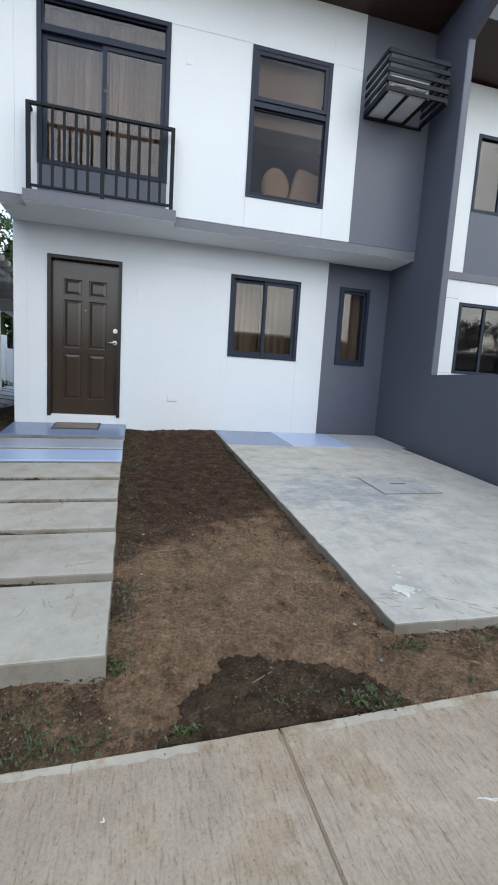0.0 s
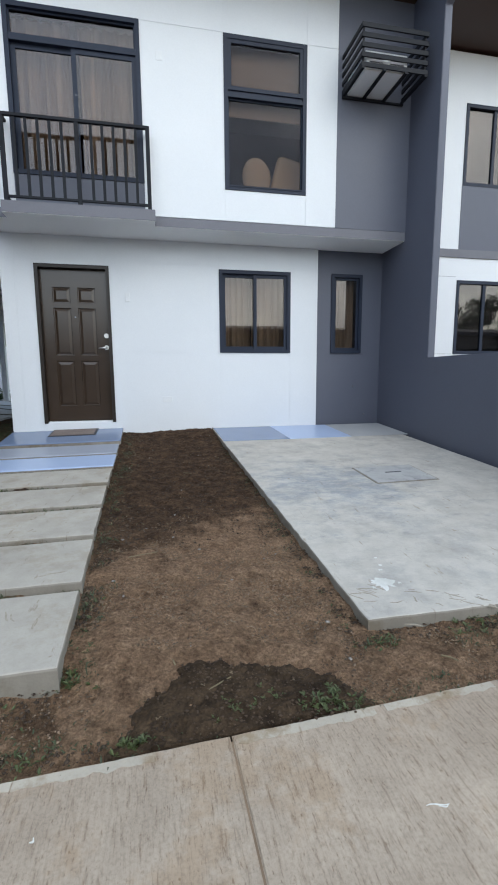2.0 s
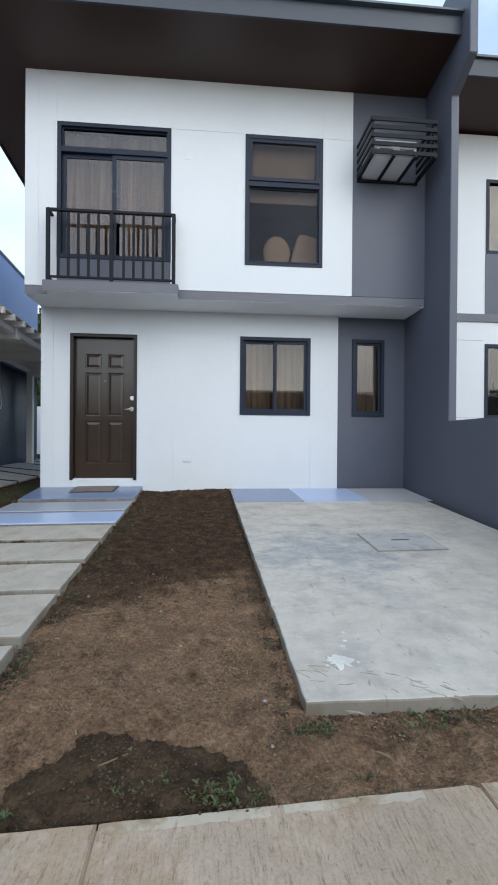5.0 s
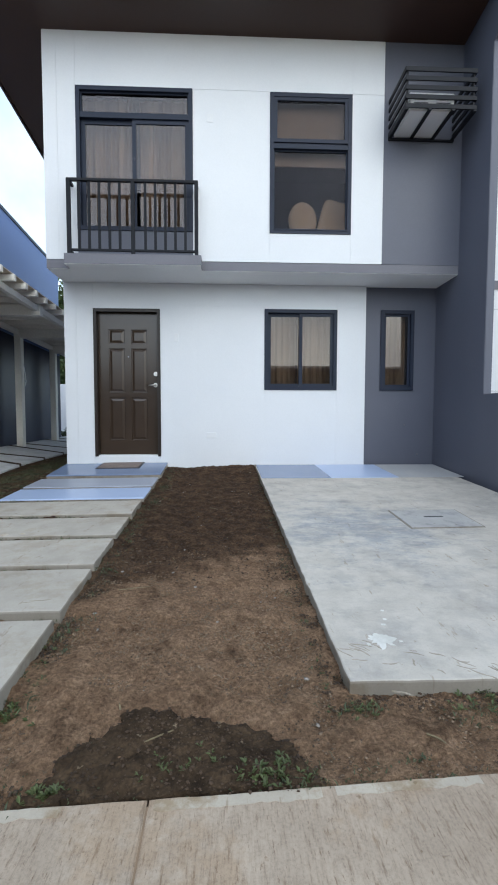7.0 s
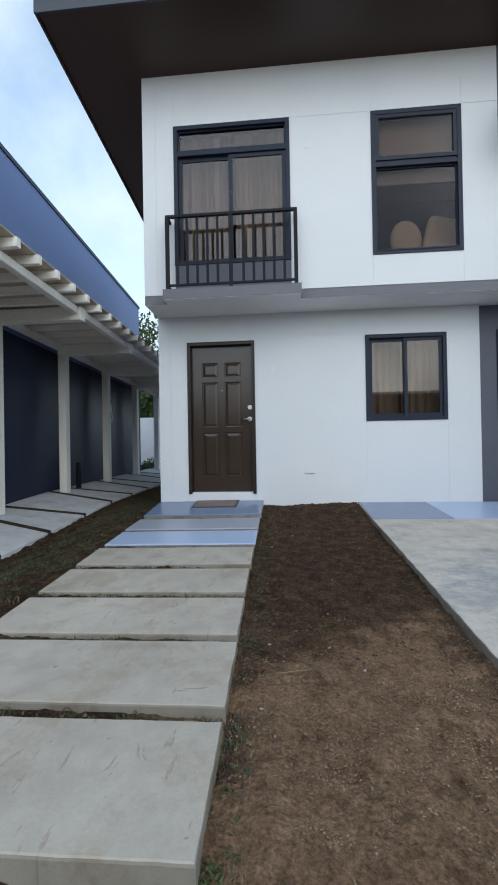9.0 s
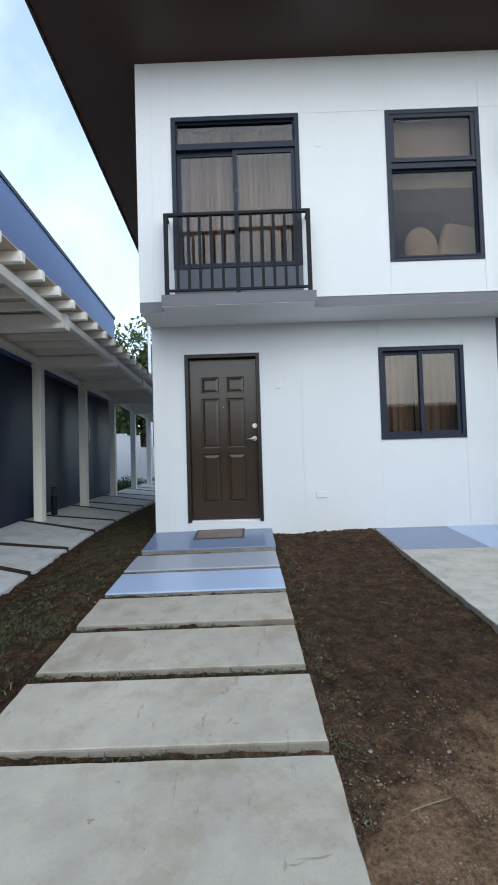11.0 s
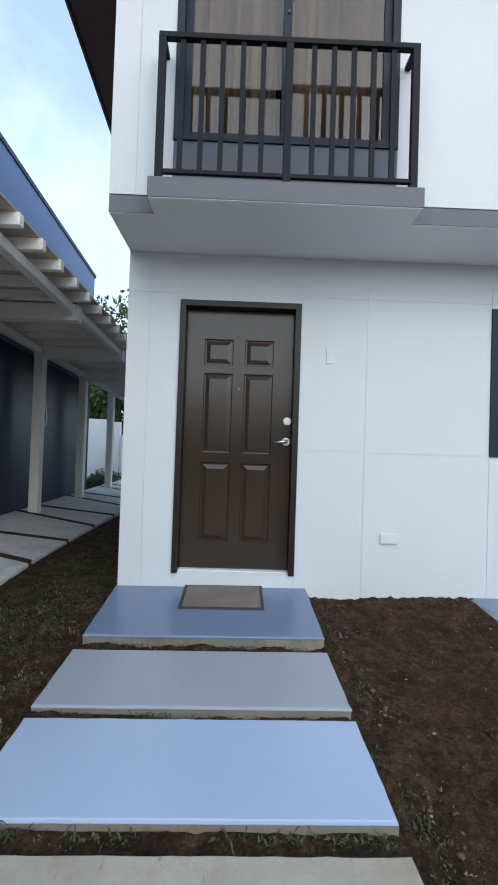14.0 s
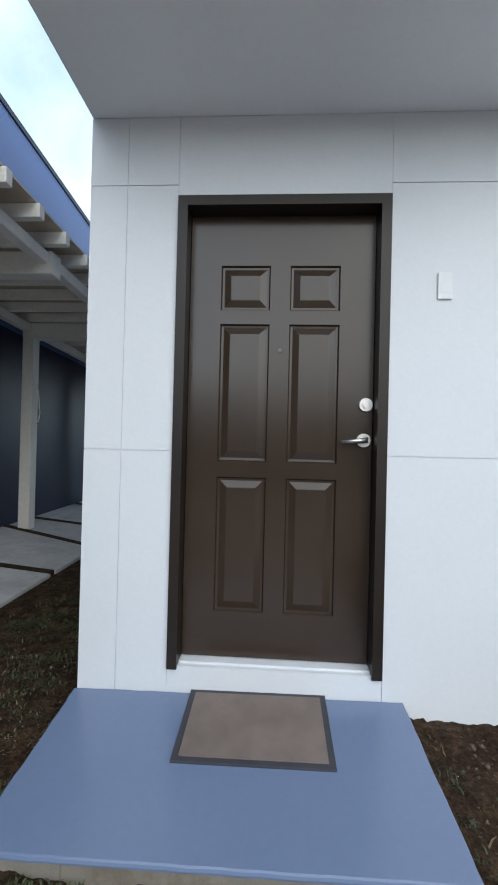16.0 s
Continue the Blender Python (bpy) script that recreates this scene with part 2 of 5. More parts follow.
SLAB = concrete("slab_concrete", (0.375, 0.344, 0.298), (0.463, 0.429, 0.375), (0.88, 0.85, 0.80))
DRIVE = concrete("driveway_concrete", (0.462, 0.432, 0.390), (0.578, 0.545, 0.490), (0.87, 0.88, 0.90), patch=((1.9, 3.7), (1.3, 1.05), (0.62, 0.68, 0.78)))
ROAD = concrete("road_concrete", (0.352, 0.280, 0.213), (0.505, 0.421, 0.333), (0.88, 0.82, 0.75), broom=1.0)
LIME = concrete("lime_spill", (0.66, 0.66, 0.63), (0.80, 0.80, 0.77), (0.86, 0.86, 0.84))
COVER = concrete("cover_concrete", (0.36, 0.36, 0.36), (0.47, 0.465, 0.45), (0.74, 0.75, 0.78))
MORTAR = concrete("edge_mortar", (0.42, 0.37, 0.30), (0.54, 0.485, 0.40), (0.66, 0.57, 0.46))
# darker concrete tone for slab and driveway sides and the cover joint
SLAB_SIDE = concrete("dark_slab_side", (0.225, 0.200, 0.165), (0.310, 0.283, 0.240), (0.78, 0.73, 0.66))
WALK = concrete("walkway_concrete", (0.53, 0.545, 0.565), (0.63, 0.64, 0.655), (0.84, 0.84, 0.86))


def soil_material():
    """Dry brown earth; moist dark earth along the house and on the shady side."""
    m = bpy.data.materials.new("soil")
    m.use_nodes = True
    nt = m.node_tree
    p = nt.nodes["Principled BSDF"]
    c = nt.nodes.new("ShaderNodeTexCoord")
    sep = nt.nodes.new("ShaderNodeSeparateXYZ")
    nt.links.new(c.outputs["Object"], sep.inputs[0])
    x, y = sep.outputs[0], sep.outputs[1]
    edge = math_node(nt, "MULTIPLY", math_node(nt, "SUBTRACT", noise_tex(nt, 2.6, 7, 0.7), 0.5), 1.5)
    far = math_node(nt, "ADD", math_node(nt, "SUBTRACT", math_node(nt, "SUBTRACT", y, math_node(nt, "MULTIPLY", x, 0.55)), 2.42), edge)
    side = math_node(nt, "ADD", math_node(nt, "SUBTRACT", -0.12, x), math_node(nt, "MULTIPLY", edge, 0.4))
    b = ramp(nt, far, [(0.0, (0, 0, 0)), (0.22, (0.75, 0.75, 0.75)), (0.7, (0.95, 0.95, 0.95))])
    d = ramp(nt, side, [(0.0, (0, 0, 0)), (0.3, (1, 1, 1))])
    wet = blend(nt, 1.0, b, d, "LIGHTEN")
    damp = ramp(nt, noise_tex(nt, 3.4, 8, 0.72), [(0.54, (0, 0, 0)), (0.64, (0.55, 0.55, 0.55))])
    wet = blend(nt, 1.0, wet, damp, "LIGHTEN")
    mid = noise_tex(nt, 10, 9, 0.74)
    fine = noise_tex(nt, 75, 4, 0.7)
    dry = ramp(nt, mid, [(0.28, (0.188, 0.114, 0.069)), (0.46, (0.350, 0.226, 0.141)), (0.70, (0.495, 0.336, 0.221))])
    moist = ramp(nt, mid, [(0.30, (0.022, 0.012, 0.007)), (0.50, (0.080, 0.047, 0.026)), (0.76, (0.245, 0.156, 0.092))])
    col = blend(nt, wet, dry, moist)
    col = blend(nt, 0.8, col, ramp(nt, fine, [(0.32, (0.42, 0.40, 0.38)), (0.60, (1.12, 1.10, 1.08))]), "MULTIPLY")
    crumb = noise_tex(nt, 38, 6, 0.8)
    col = blend(nt, 0.75, col, ramp(nt, crumb, [(0.34, (0.34, 0.31, 0.29)), (0.58, (1.10, 1.08, 1.06)), (0.78, (1.35, 1.32, 1.28))]), "MULTIPLY")
    nt.links.new(col, p.inputs["Base Color"])
    p.inputs["Roughness"].default_value = 0.95
    p.inputs["Specular IOR Level"].default_value = 0.2
    h = math_node(nt, "ADD", math_node(nt, "MULTIPLY", mid, 1.2), fine)
    bumped(nt, p, math_node(nt, "ADD", h, crumb), 1.0, 0.036)
    return m


SOIL = soil_material()


def glass_material(name, tint, share=0.35, gloss_tint=(0.140, 0.148, 0.158)):
    m = bpy.data.materials.new(name)
    m.use_nodes = True
    nt = m.node_tree
    nt.nodes.remove(nt.nodes["Principled BSDF"])
    out = nt.nodes["Material Output"]
    clear, gloss, mix = nt.nodes.new("ShaderNodeBsdfTransparent"), nt.nodes.new("ShaderNodeBsdfGlossy"), nt.nodes.new("ShaderNodeMixShader")
    clear.inputs["Color"].default_value = (*tint, 1)
    gloss.inputs["Roughness"].default_value = 0.0
    gloss.inputs["Color"].default_value = (*gloss_tint, 1)
    lw = nt.nodes.new("ShaderNodeLayerWeight")
    lw.inputs["Blend"].default_value = 0.5
    edge = math_node(nt, "POWER", lw.outputs["Facing"], 4.0)
    nt.links.new(math_node(nt, "MULTIPLY_ADD", edge, 0.80, share), mix.inputs[0])
    nt.links.new(clear.outputs[0], mix.inputs[1])
    nt.links.new(gloss.outputs[0], mix.inputs[2])
    nt.links.new(mix.outputs[0], out.inputs[0])
    return m


GLASS = glass_material("window_glass", (0.84, 0.82, 0.80), 0.30, (0.185, 0.172, 0.165))
DOOR_GLASS = glass_material("bronze_coated_glass", (0.76, 0.74, 0.73), 0.30, (0.165, 0.157, 0.157))
TALL_GLASS = glass_material("tinted_glass", (0.70, 0.68, 0.67), 0.20, (0.056, 0.058, 0.068))
LAMP_GLASS = glass_material("lamp_glass", (0.9, 0.9, 0.88))

# ---------------------------------------------------------------- mesh helpers


def add_box(bm, lo, hi, bevel=0.0):
    lo, hi = Vector(lo), Vector(hi)
    vs = bmesh.ops.create_cube(bm, size=1.0)["verts"]
    mid, size = (lo + hi) / 2, hi - lo
    for v in vs:
        v.co = Vector((v.co[k] * size[k] for k in range(3))) + mid
    if bevel:
        es = list({e for v in vs for e in v.link_edges})
        bmesh.ops.bevel(bm, geom=es, offset=bevel, segments=2, affect="EDGES", profile=0.6)
    return bm


def box(lo, hi, bevel=0.0):
    return add_box(bmesh.new(), lo, hi, bevel)


def add_rod(bm, a, b, r, r2=None, segments=12):
    a, b = Vector(a), Vector(b)
    m = Matrix.Translation((a + b) / 2) @ (b - a).to_track_quat("Z", "Y").to_matrix().to_4x4()
    bmesh.ops.create_cone(bm, cap_ends=True, segments=segments, radius1=r, radius2=r if r2 is None else r2, depth=(b - a).length, matrix=m)
    return bm


def prism(points, axis, lo, hi, bevel=0.0):
    """A plane outline, drawn out along an axis: points are the other two coordinates, in order."""
    bm = bmesh.new()
    k = "xyz".index(axis)

    def place(p, v):
        c = list(p)
        c.insert(k, v)
        return c

    a, b = [bm.verts.new(place(p, lo)) for p in points], [bm.verts.new(place(p, hi)) for p in points]
    n = len(points)
    bm.faces.new(a)
    bm.faces.new(b[::-1])
    for i in range(n):
        bm.faces.new((a[i], b[i], b[(i + 1) % n], a[(i + 1) % n]))
    bmesh.ops.recalc_face_normals(bm, faces=bm.faces)
    if bevel:
        bmesh.ops.bevel(bm, geom=list(bm.edges), offset=bevel, segments=2, affect="EDGES")
    return bm


def mesh_of(name, bm, mat, smooth=False):
    me = bpy.data.meshes.new(name)
    bm.to_mesh(me)
    bm.free()
    me.materials.append(mat)
    if smooth:
        for f in me.polygons:
            f.use_smooth = True
    return me


def part(name, bm, mat, parent=None, label="", smooth=False):
    ob = new(name, mesh_of(name, bm, mat, smooth))
    ob.parent = parent
    return tagged(ob, label)


def thing(name, label, category, at=(0, 0, 0), group="", kind=""):
    ob = new(name)
    ob.empty_display_size = 0.1
    ob.location = at
    return tagged(ob, label, category, group, kind)


def structure(name, bm, mat, label, category):
    return tagged(part(name, bm, mat), label, category, kind="structure")


def pierced(axis, plane0, plane1, a0, a1, z0, z1, holes):
    """A wall across x or y between two planes, with rectangular holes (a, b, low, high) through it."""
    us = sorted({a0, a1, *[h[0] for h in holes], *[h[1] for h in holes]})
    zs = sorted({z0, z1, *[h[2] for h in holes], *[h[3] for h in holes]})
    bm = bmesh.new()
    solid = {}
    for i in range(len(us) - 1):
        for j in range(len(zs) - 1):
            mu, mz = (us[i] + us[i + 1]) / 2, (zs[j] + zs[j + 1]) / 2
            solid[i, j] = not any(h[0] < mu < h[1] and h[2] < mz < h[3] for h in holes)
    vert = {}

    def v(u, z, p):
        key = (u, z, p)
        if key not in vert:
            vert[key] = bm.verts.new((u, p, z) if axis == "y" else (p, u, z))
        return vert[key]

    for (i, j), s in solid.items():
        if not s:
            continue
        u, w, l, h = us[i], us[i + 1], zs[j], zs[j + 1]
        for p in (plane0, plane1):
            bm.faces.new((v(u, l, p), v(w, l, p), v(w, h, p), v(u, h, p)))
        for (di, dj), (p, q) in {(-1, 0): ((u, l), (u, h)), (1, 0): ((w, l), (w, h)), (0, -1): ((u, l), (w, l)), (0, 1): ((u, h), (w, h))}.items():
            if not solid.get((i + di, j + dj), False):
                bm.faces.new((v(*p, plane0), v(*q, plane0), v(*q, plane1), v(*p, plane1)))
    bmesh.ops.recalc_face_normals(bm, faces=bm.faces)
    return bm


# ---------------------------------------------------------------- plan
XL, XN, XP, XP2 = -1.535, 2.797, 3.86, 3.96   # house edge, end of the white front, dividing wall
YU, YL, YE = 5.97, 6.54, 5.08                 # upper front, lower front, eaves
YB = 12.6                                     # back of the house
PITCH = 0.128                                 # fall of the roof towards the back


def soffit_z(y):
    return 6.03 - PITCH * (y - YU)


def smooth_step(a, b, v):
    t = min(1.0, max(0.0, (v - a) / (b - a)))
    return t * t * (3 - 2 * t)


def slab_z(y):
    return 0.243 + 0.047 * (y - 1.55)


def drive_z(y):
    return 0.155 + 0.0737 * (y - 1.75)


def walk_z(y, x=-3.70):
    edge = 0.418 + (0.07 if y < 7.625 else 0.018) * (y - 7.625)
    return edge + 0.1 * (-2.674 - x) / 0.95


def soil_z(x, y):
    left = slab_z(y) - (0.045 if x < 0.0 else 0.06)
    right = drive_z(y) - 0.055
    z = left + (right - left) * smooth_step(0.1, 1.2, x)
    if -1.53 < x < -0.05:
        z += 0.010 * smooth_step(2.12, 2.3, y)
    if -0.1 < x < 1.25:
        z += 0.055 * smooth_step(5.5, 6.5, y)
    front = 0.098
    z = front + (z - front) * smooth_step(1.28, 1.75, y)
    if y > 7:
        z = min(z, 0.42)
    if x < -1.75:
        low = min(walk_z(y, -2.674) - 0.03, z)
        z += (low - z) * smooth_step(1.75, 2.62, -x)
        if x < -2.72:
            z -= 0.12
    return z if y > 1.2 else 0.0


# ---------------------------------------------------------------- ground, road, driveway
# near edge, far edge, height of the near right corner, fall, right edge, coat
STEPS = [(5.800, 6.536, 0.475, 0.098, -0.080, PORCH_BLUE), (5.150, 5.665, 0.424, 0.045, -0.076, LILAC), (4.575, 5.080, 0.388, 0.048, -0.062, PALE_BLUE),
         (3.965, 4.460, 0.361, 0.048, -0.050, SLAB), (3.395, 3.885, 0.325, 0.050, -0.040, SLAB), (2.785, 3.285, 0.303, 0.050, -0.020, SLAB),
         (2.186, 2.710, 0.276, 0.048, 0.000, SLAB), (1.555, 2.092, 0.248, 0.052, 0.015, SLAB)]
SLAB_WIDE, SLAB_TILT = 1.450, 0.012


def bedded(x, y, z):
    """Keeps the uneven soil below the slabs that lie on it."""
    for y0, y1, top, slope, xr, _ in STEPS:
        if xr - SLAB_WIDE - 0.012 < x < xr + 0.012 and y0 - 0.012 < y < y1 + 0.012:
            return min(z, top + slope * (y - y0) - SLAB_TILT * (xr - x) - 0.035)
    if x > 1.17 and y > 1.74:
        return min(z, drive_z(y) - 0.03)
    return z



def spaced(lo, hi, step, before, after):
    return before + list(np.arange(lo, hi + step / 2, step)) + after


def ground_sheet():
    xs = spaced(-2.76, 3.95, 0.014, [-600, -150, -40, -15, -6, -4, -3.1], [4.6, 6, 9, 15, 40, 150, 600])
    ys = spaced(1.20, 6.62, 0.014, [-600, -150, -40, -15, -6, -3, 0, 1.0, 1.17], [6.8, 7.2, 7.8, 8.6, 9.6, 11, 13, 16, 20, 30, 60, 150, 600])
    verts, faces = [], []
    for y in ys:
        for x in xs:
            z = soil_z(x, y)
            if -2.77 < x < 3.96 and 1.2 < y < 6.63:
                z += 0.020 * noise.noise((x * 3.1, y * 3.1, 0)) + 0.024 * noise.noise((x * 7.5, y * 7.5, 4)) + 0.011 * noise.noise((x * 22, y * 22, 8)) + 0.008 * noise.noise((x * 46, y * 46, 3))
                z += 0.012 * max(0.0, noise.noise((x * 13, y * 13, 20)) - 0.15)
                z -= 0.016 * (1 - smooth_step(1.28, 1.36, y))
            verts.append((x, y, bedded(x, y, z)))
    n = len(xs)
    for j in range(len(ys) - 1):
        for i in range(n - 1):
            k = j * n + i
            faces.append((k, k + 1, k + n + 1, k + n))
    me = bpy.data.meshes.new("ground")
    me.from_pydata(verts, [], faces)
    me.materials.append(SOIL)
    for f in me.polygons:
        f.use_smooth = True
    return tagged(new("ground", me), "bare brown soil, dry in front and dark and moist by the house", "ground", kind="structure")


ground_sheet()


def heap_h(x, y):
    """Height of the tipped heap of moist soil over the ground; below nought outside it."""
    rad = math.hypot((x - 0.665) / 0.475, (y - 1.24) / 0.385)
    ragged = 0.16 * noise.noise((x * 7, y * 7, 31)) + 0.10 * noise.noise((x * 19, y * 19, 37)) + 0.05 * noise.noise((x * 48, y * 48, 41))
    inside = 1.0 - rad + ragged
    lump = 0.010 * noise.noise((x * 15, y * 15, 51)) + 0.010 * noise.noise((x * 34, y * 34, 53)) + 0.006 * noise.noise((x * 80, y * 80, 57))
    return 0.013 * smooth_step(0.0, 0.08, inside) + 0.014 * smooth_step(0.05, 0.5, inside) * smooth_step(1.27, 1.40, y) + lump * smooth_step(0.0, 0.12, inside) - 0.024 * (inside < 0.0)


def earth_mound():
    step = 0.008
    xs, ys = np.arange(0.02, 1.36, step), np.arange(1.262, 1.80, step)
    verts, faces = [], []
    high = {}
    for j, y in enumerate(ys):
        for i, x in enumerate(xs):
            h = heap_h(x, y) if y > 1.29 + 0.05 * (x - 0.58) else -0.03
            high[i, j] = h
            verts.append((x, y, soil_z(x, y) + h))
    n = len(xs)
    for j in range(len(ys) - 1):
        for i in range(n - 1):
            if max(high[i, j], high[i + 1, j], high[i, j + 1], high[i + 1, j + 1]) > -0.012:
                k = j * n + i
                faces.append((k, k + 1, k + n + 1, k + n))
    me = bpy.data.meshes.new("earth_mound")
    me.from_pydata(verts, [], faces)
    me.materials.append(HEAP)
    tagged(new("earth_mound", me), "low ragged mound of dark moist soil at the road edge", "mound")


earth_mound()

def worn_slab(x0, x1, y0, y1, top, thick, seed, slope=0.0515, step=0.05, wear=0.0022, skew=0.0, tilt=0.0):
    """A cast slab with uneven, slightly rounded edges; its top rises towards the house."""
    rng = random.Random(seed)
    nx, ny = max(2, int((x1 - x0) / step)), max(2, int((y1 - y0) / step))
    bm = bmesh.new()
    ring = [(i / nx, 0) for i in range(nx)] + [(1, j / ny) for j in range(ny)] + [(1 - i / nx, 1) for i in range(nx)] + [(0, 1 - j / ny) for j in range(ny)]
    loops = []
    jit = [(rng.uniform(-1, 1), rng.uniform(-1, 1)) for _ in ring]
    cx, cy = (x0 + x1) / 2, (y0 + y1) / 2
    for inset, drop, k in ((0.0, thick, 0.5), (0.0, 0.010, 1.0), (0.003, 0.003, 1.0), (0.008, 0.0, 0.7)):
        row = []
        for (u, v), (a, b) in zip(ring, jit):
            x, y = x0 + u * (x1 - x0) + skew * v, y0 + v * (y1 - y0)
            x += (cx - x) / abs(cx - x + 1e-9) * inset if u in (0, 1) else 0
            y += (cy - y) / abs(cy - y + 1e-9) * inset if v in (0, 1) else 0
            x += a * wear * k * (u in (0, 1))
            y += b * wear * k * (v in (0, 1))
            row.append(bm.verts.new((x, y, top + slope * (y - y0) - tilt * (x1 - x) - drop)))
        loops.append(row)
    n = len(ring)
    for a, b in zip(loops, loops[1:]):
        for i in range(n):
            bm.faces.new((a[i], a[(i + 1) % n], b[(i + 1) % n], b[i]))
    bm.faces.new(loops[-1])
    bmesh.ops.recalc_face_normals(bm, faces=bm.faces)
    return bm


road = thing("road", "pale broom-finished concrete road with cracked joints", "road", kind="structure")
EDGE = [(-9.0, 0.85), (-0.62, 1.235), (0.584, 1.283), (1.78, 1.345), (10.0, 1.77)]
fill = [(x, y - 0.02) for x, y in EDGE] + [(9.9, -4.5), (-8.9, -4.5)]
part("joint_dirt", prism(fill, "z", -0.06, 0.1075), CLOD, road, "earth packed into the road joints")
for k, ((xa, ya), (xb, yb)) in enumerate(zip(EDGE, EDGE[1:])):
    rng = random.Random(k)
    n = max(6, int(min(60, (xb - xa) / 0.04)))
    front = []
    for i in range(n + 1):
        u = i / n
        w = 0.006 * noise.noise((xa + u * (xb - xa)) * 7 * Vector((1, 0, 0)) + Vector((0, 3, 0)))
        front.append((xa + 0.003 + u * (xb - xa - 0.006), ya + u * (yb - ya) + w))
    # the joint is not quite straight
    bend = [(xb - 0.003 + 0.02 * math.sin(2.3 * j + k) + 0.012 * j, yb - 0.45 * j) for j in range(1, 9)]
    bend0 = [(xa + 0.003 + 0.02 * math.sin(2.3 * j + k - 1) + 0.012 * j, ya - 0.45 * j) for j in range(1, 9)]
    outline = front + bend + [(xb + 0.1, -4.6), (xa + 0.1, -4.6)] + bend0[::-1]
    bm = prism(outline, "z", -0.08, 0.112)
    top = [e for e in bm.edges if all(v.co.z > 0.1 for v in e.verts)]
    bmesh.ops.bevel(bm, geom=top, offset=0.004, segments=2, affect="EDGES")
    part("road_slab", bm, ROAD, road)
    # a chipped lip of paler mortar along the edge
    u = max(xa, -2.6) + 0.02
    while u < min(xb, 4.2) - 0.25:
        length = rng.uniform(0.22, 0.5)
        m = int(length / 0.02)
        slope = (yb - ya) / (xb - xa)
        lip = []
        for i in range(m + 1):
            x = u + i / m * (length - 0.004)
            lip.append((x, ya + slope * (x - xa) - 0.007 + 0.004 * noise.noise((x * 21, 0, 1))))
        wide = rng.uniform(0.026, 0.044)
        for i in range(m, -1, -1):
            x = u + i / m * (length - 0.004)
            lip.append((x, ya + slope * (x - xa) - wide + 0.012 * noise.noise((x * 26, 5, 1))))
        part("edge_mortar", prism(lip, "z", 0.105, 0.1135), MORTAR, road)
        u += length + (rng.uniform(0.03, 0.12) if rng.random() < 0.15 else 0.0)

drive = thing("driveway", "smooth grey concrete driveway with trowel marks and lime stains", "driveway", kind="structure")
part("driveway_slab", worn_slab(1.295, XP - 0.004, 1.752, YL - 0.004, drive_z(1.752), 0.12, 5, 0.0737, 0.08, 0.004, -0.117), DRIVE, drive)
drive_mesh = drive.children[0].data
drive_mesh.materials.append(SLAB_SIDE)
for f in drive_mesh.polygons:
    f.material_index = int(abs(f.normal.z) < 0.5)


def on_drive(points, lift, thick):
    bm = prism(points, "z", 0, thick)
    for v in bm.verts:
        v.co.z += drive_z(v.co.y) + lift - thick
    return bm


part("painted_strip", on_drive([(1.215, 5.6), (2.10, 5.6), (2.06, 6.53), (1.19, 6.53)], 0.0035, 0.006), PORCH_BLUE, drive, "blue-grey floor paint")
part("painted_strip", on_drive([(2.105, 5.6), (2.98, 5.62), (2.94, 6.53), (2.065, 6.53)], 0.0035, 0.006), PALE_BLUE, drive, "pale blue floor paint")
part("painted_strip", on_drive([(2.985, 5.62), (3.84, 5.64), (3.84, 6.53), (2.945, 6.53)], 0.0035, 0.006), WASH, drive, "thin grey floor paint")
cover = thing("inspection_cover", "square concrete inspection cover with lifting slot in the driveway", "manhole cover")
part("cover_joint", on_drive([(2.31, 3.61), (2.95, 3.63), (2.95, 4.15), (2.30, 4.13)], 0.0045, 0.02), SLAB_SIDE, cover, "dirt-filled joint")
part("cover_plate", on_drive([(2.325, 3.625), (2.935, 3.645), (2.935, 4.135), (2.315, 4.115)], 0.008, 0.03), COVER, cover)
part("lifting_slot", on_drive([(2.55, 3.90), (2.72, 3.905), (2.72, 3.925), (2.55, 3.92)], 0.0105, 0.008), MAT_EDGE, cover)


def spill(cx, cy, r, seed):
    pts = []
    for i in range(44):
        a = i / 44 * 2 * math.pi
        d = r * (0.72 + 0.55 * noise.noise((2.2 * math.cos(a), 2.2 * math.sin(a), seed * 3.7)) + 0.35 * noise.noise((7 * math.cos(a), 7 * math.sin(a), seed * 5.1)))
        pts.append((cx + d * math.cos(a) * 1.15, cy + d * math.sin(a)))
    return on_drive(pts, 0.0015, 0.004)


stain = thing("lime_stain", "white lime spill dried on the driveway", "stain")
for k, (x, y, r) in enumerate([(1.525, 2.035, 0.070), (1.605, 2.02, 0.012), (1.575, 2.165, 0.013), (1.598, 2.215, 0.012), (1.615, 2.30, 0.010), (1.45, 2.00, 0.012)]):
    part("spill", spill(x, y, r, k), LIME, stain)

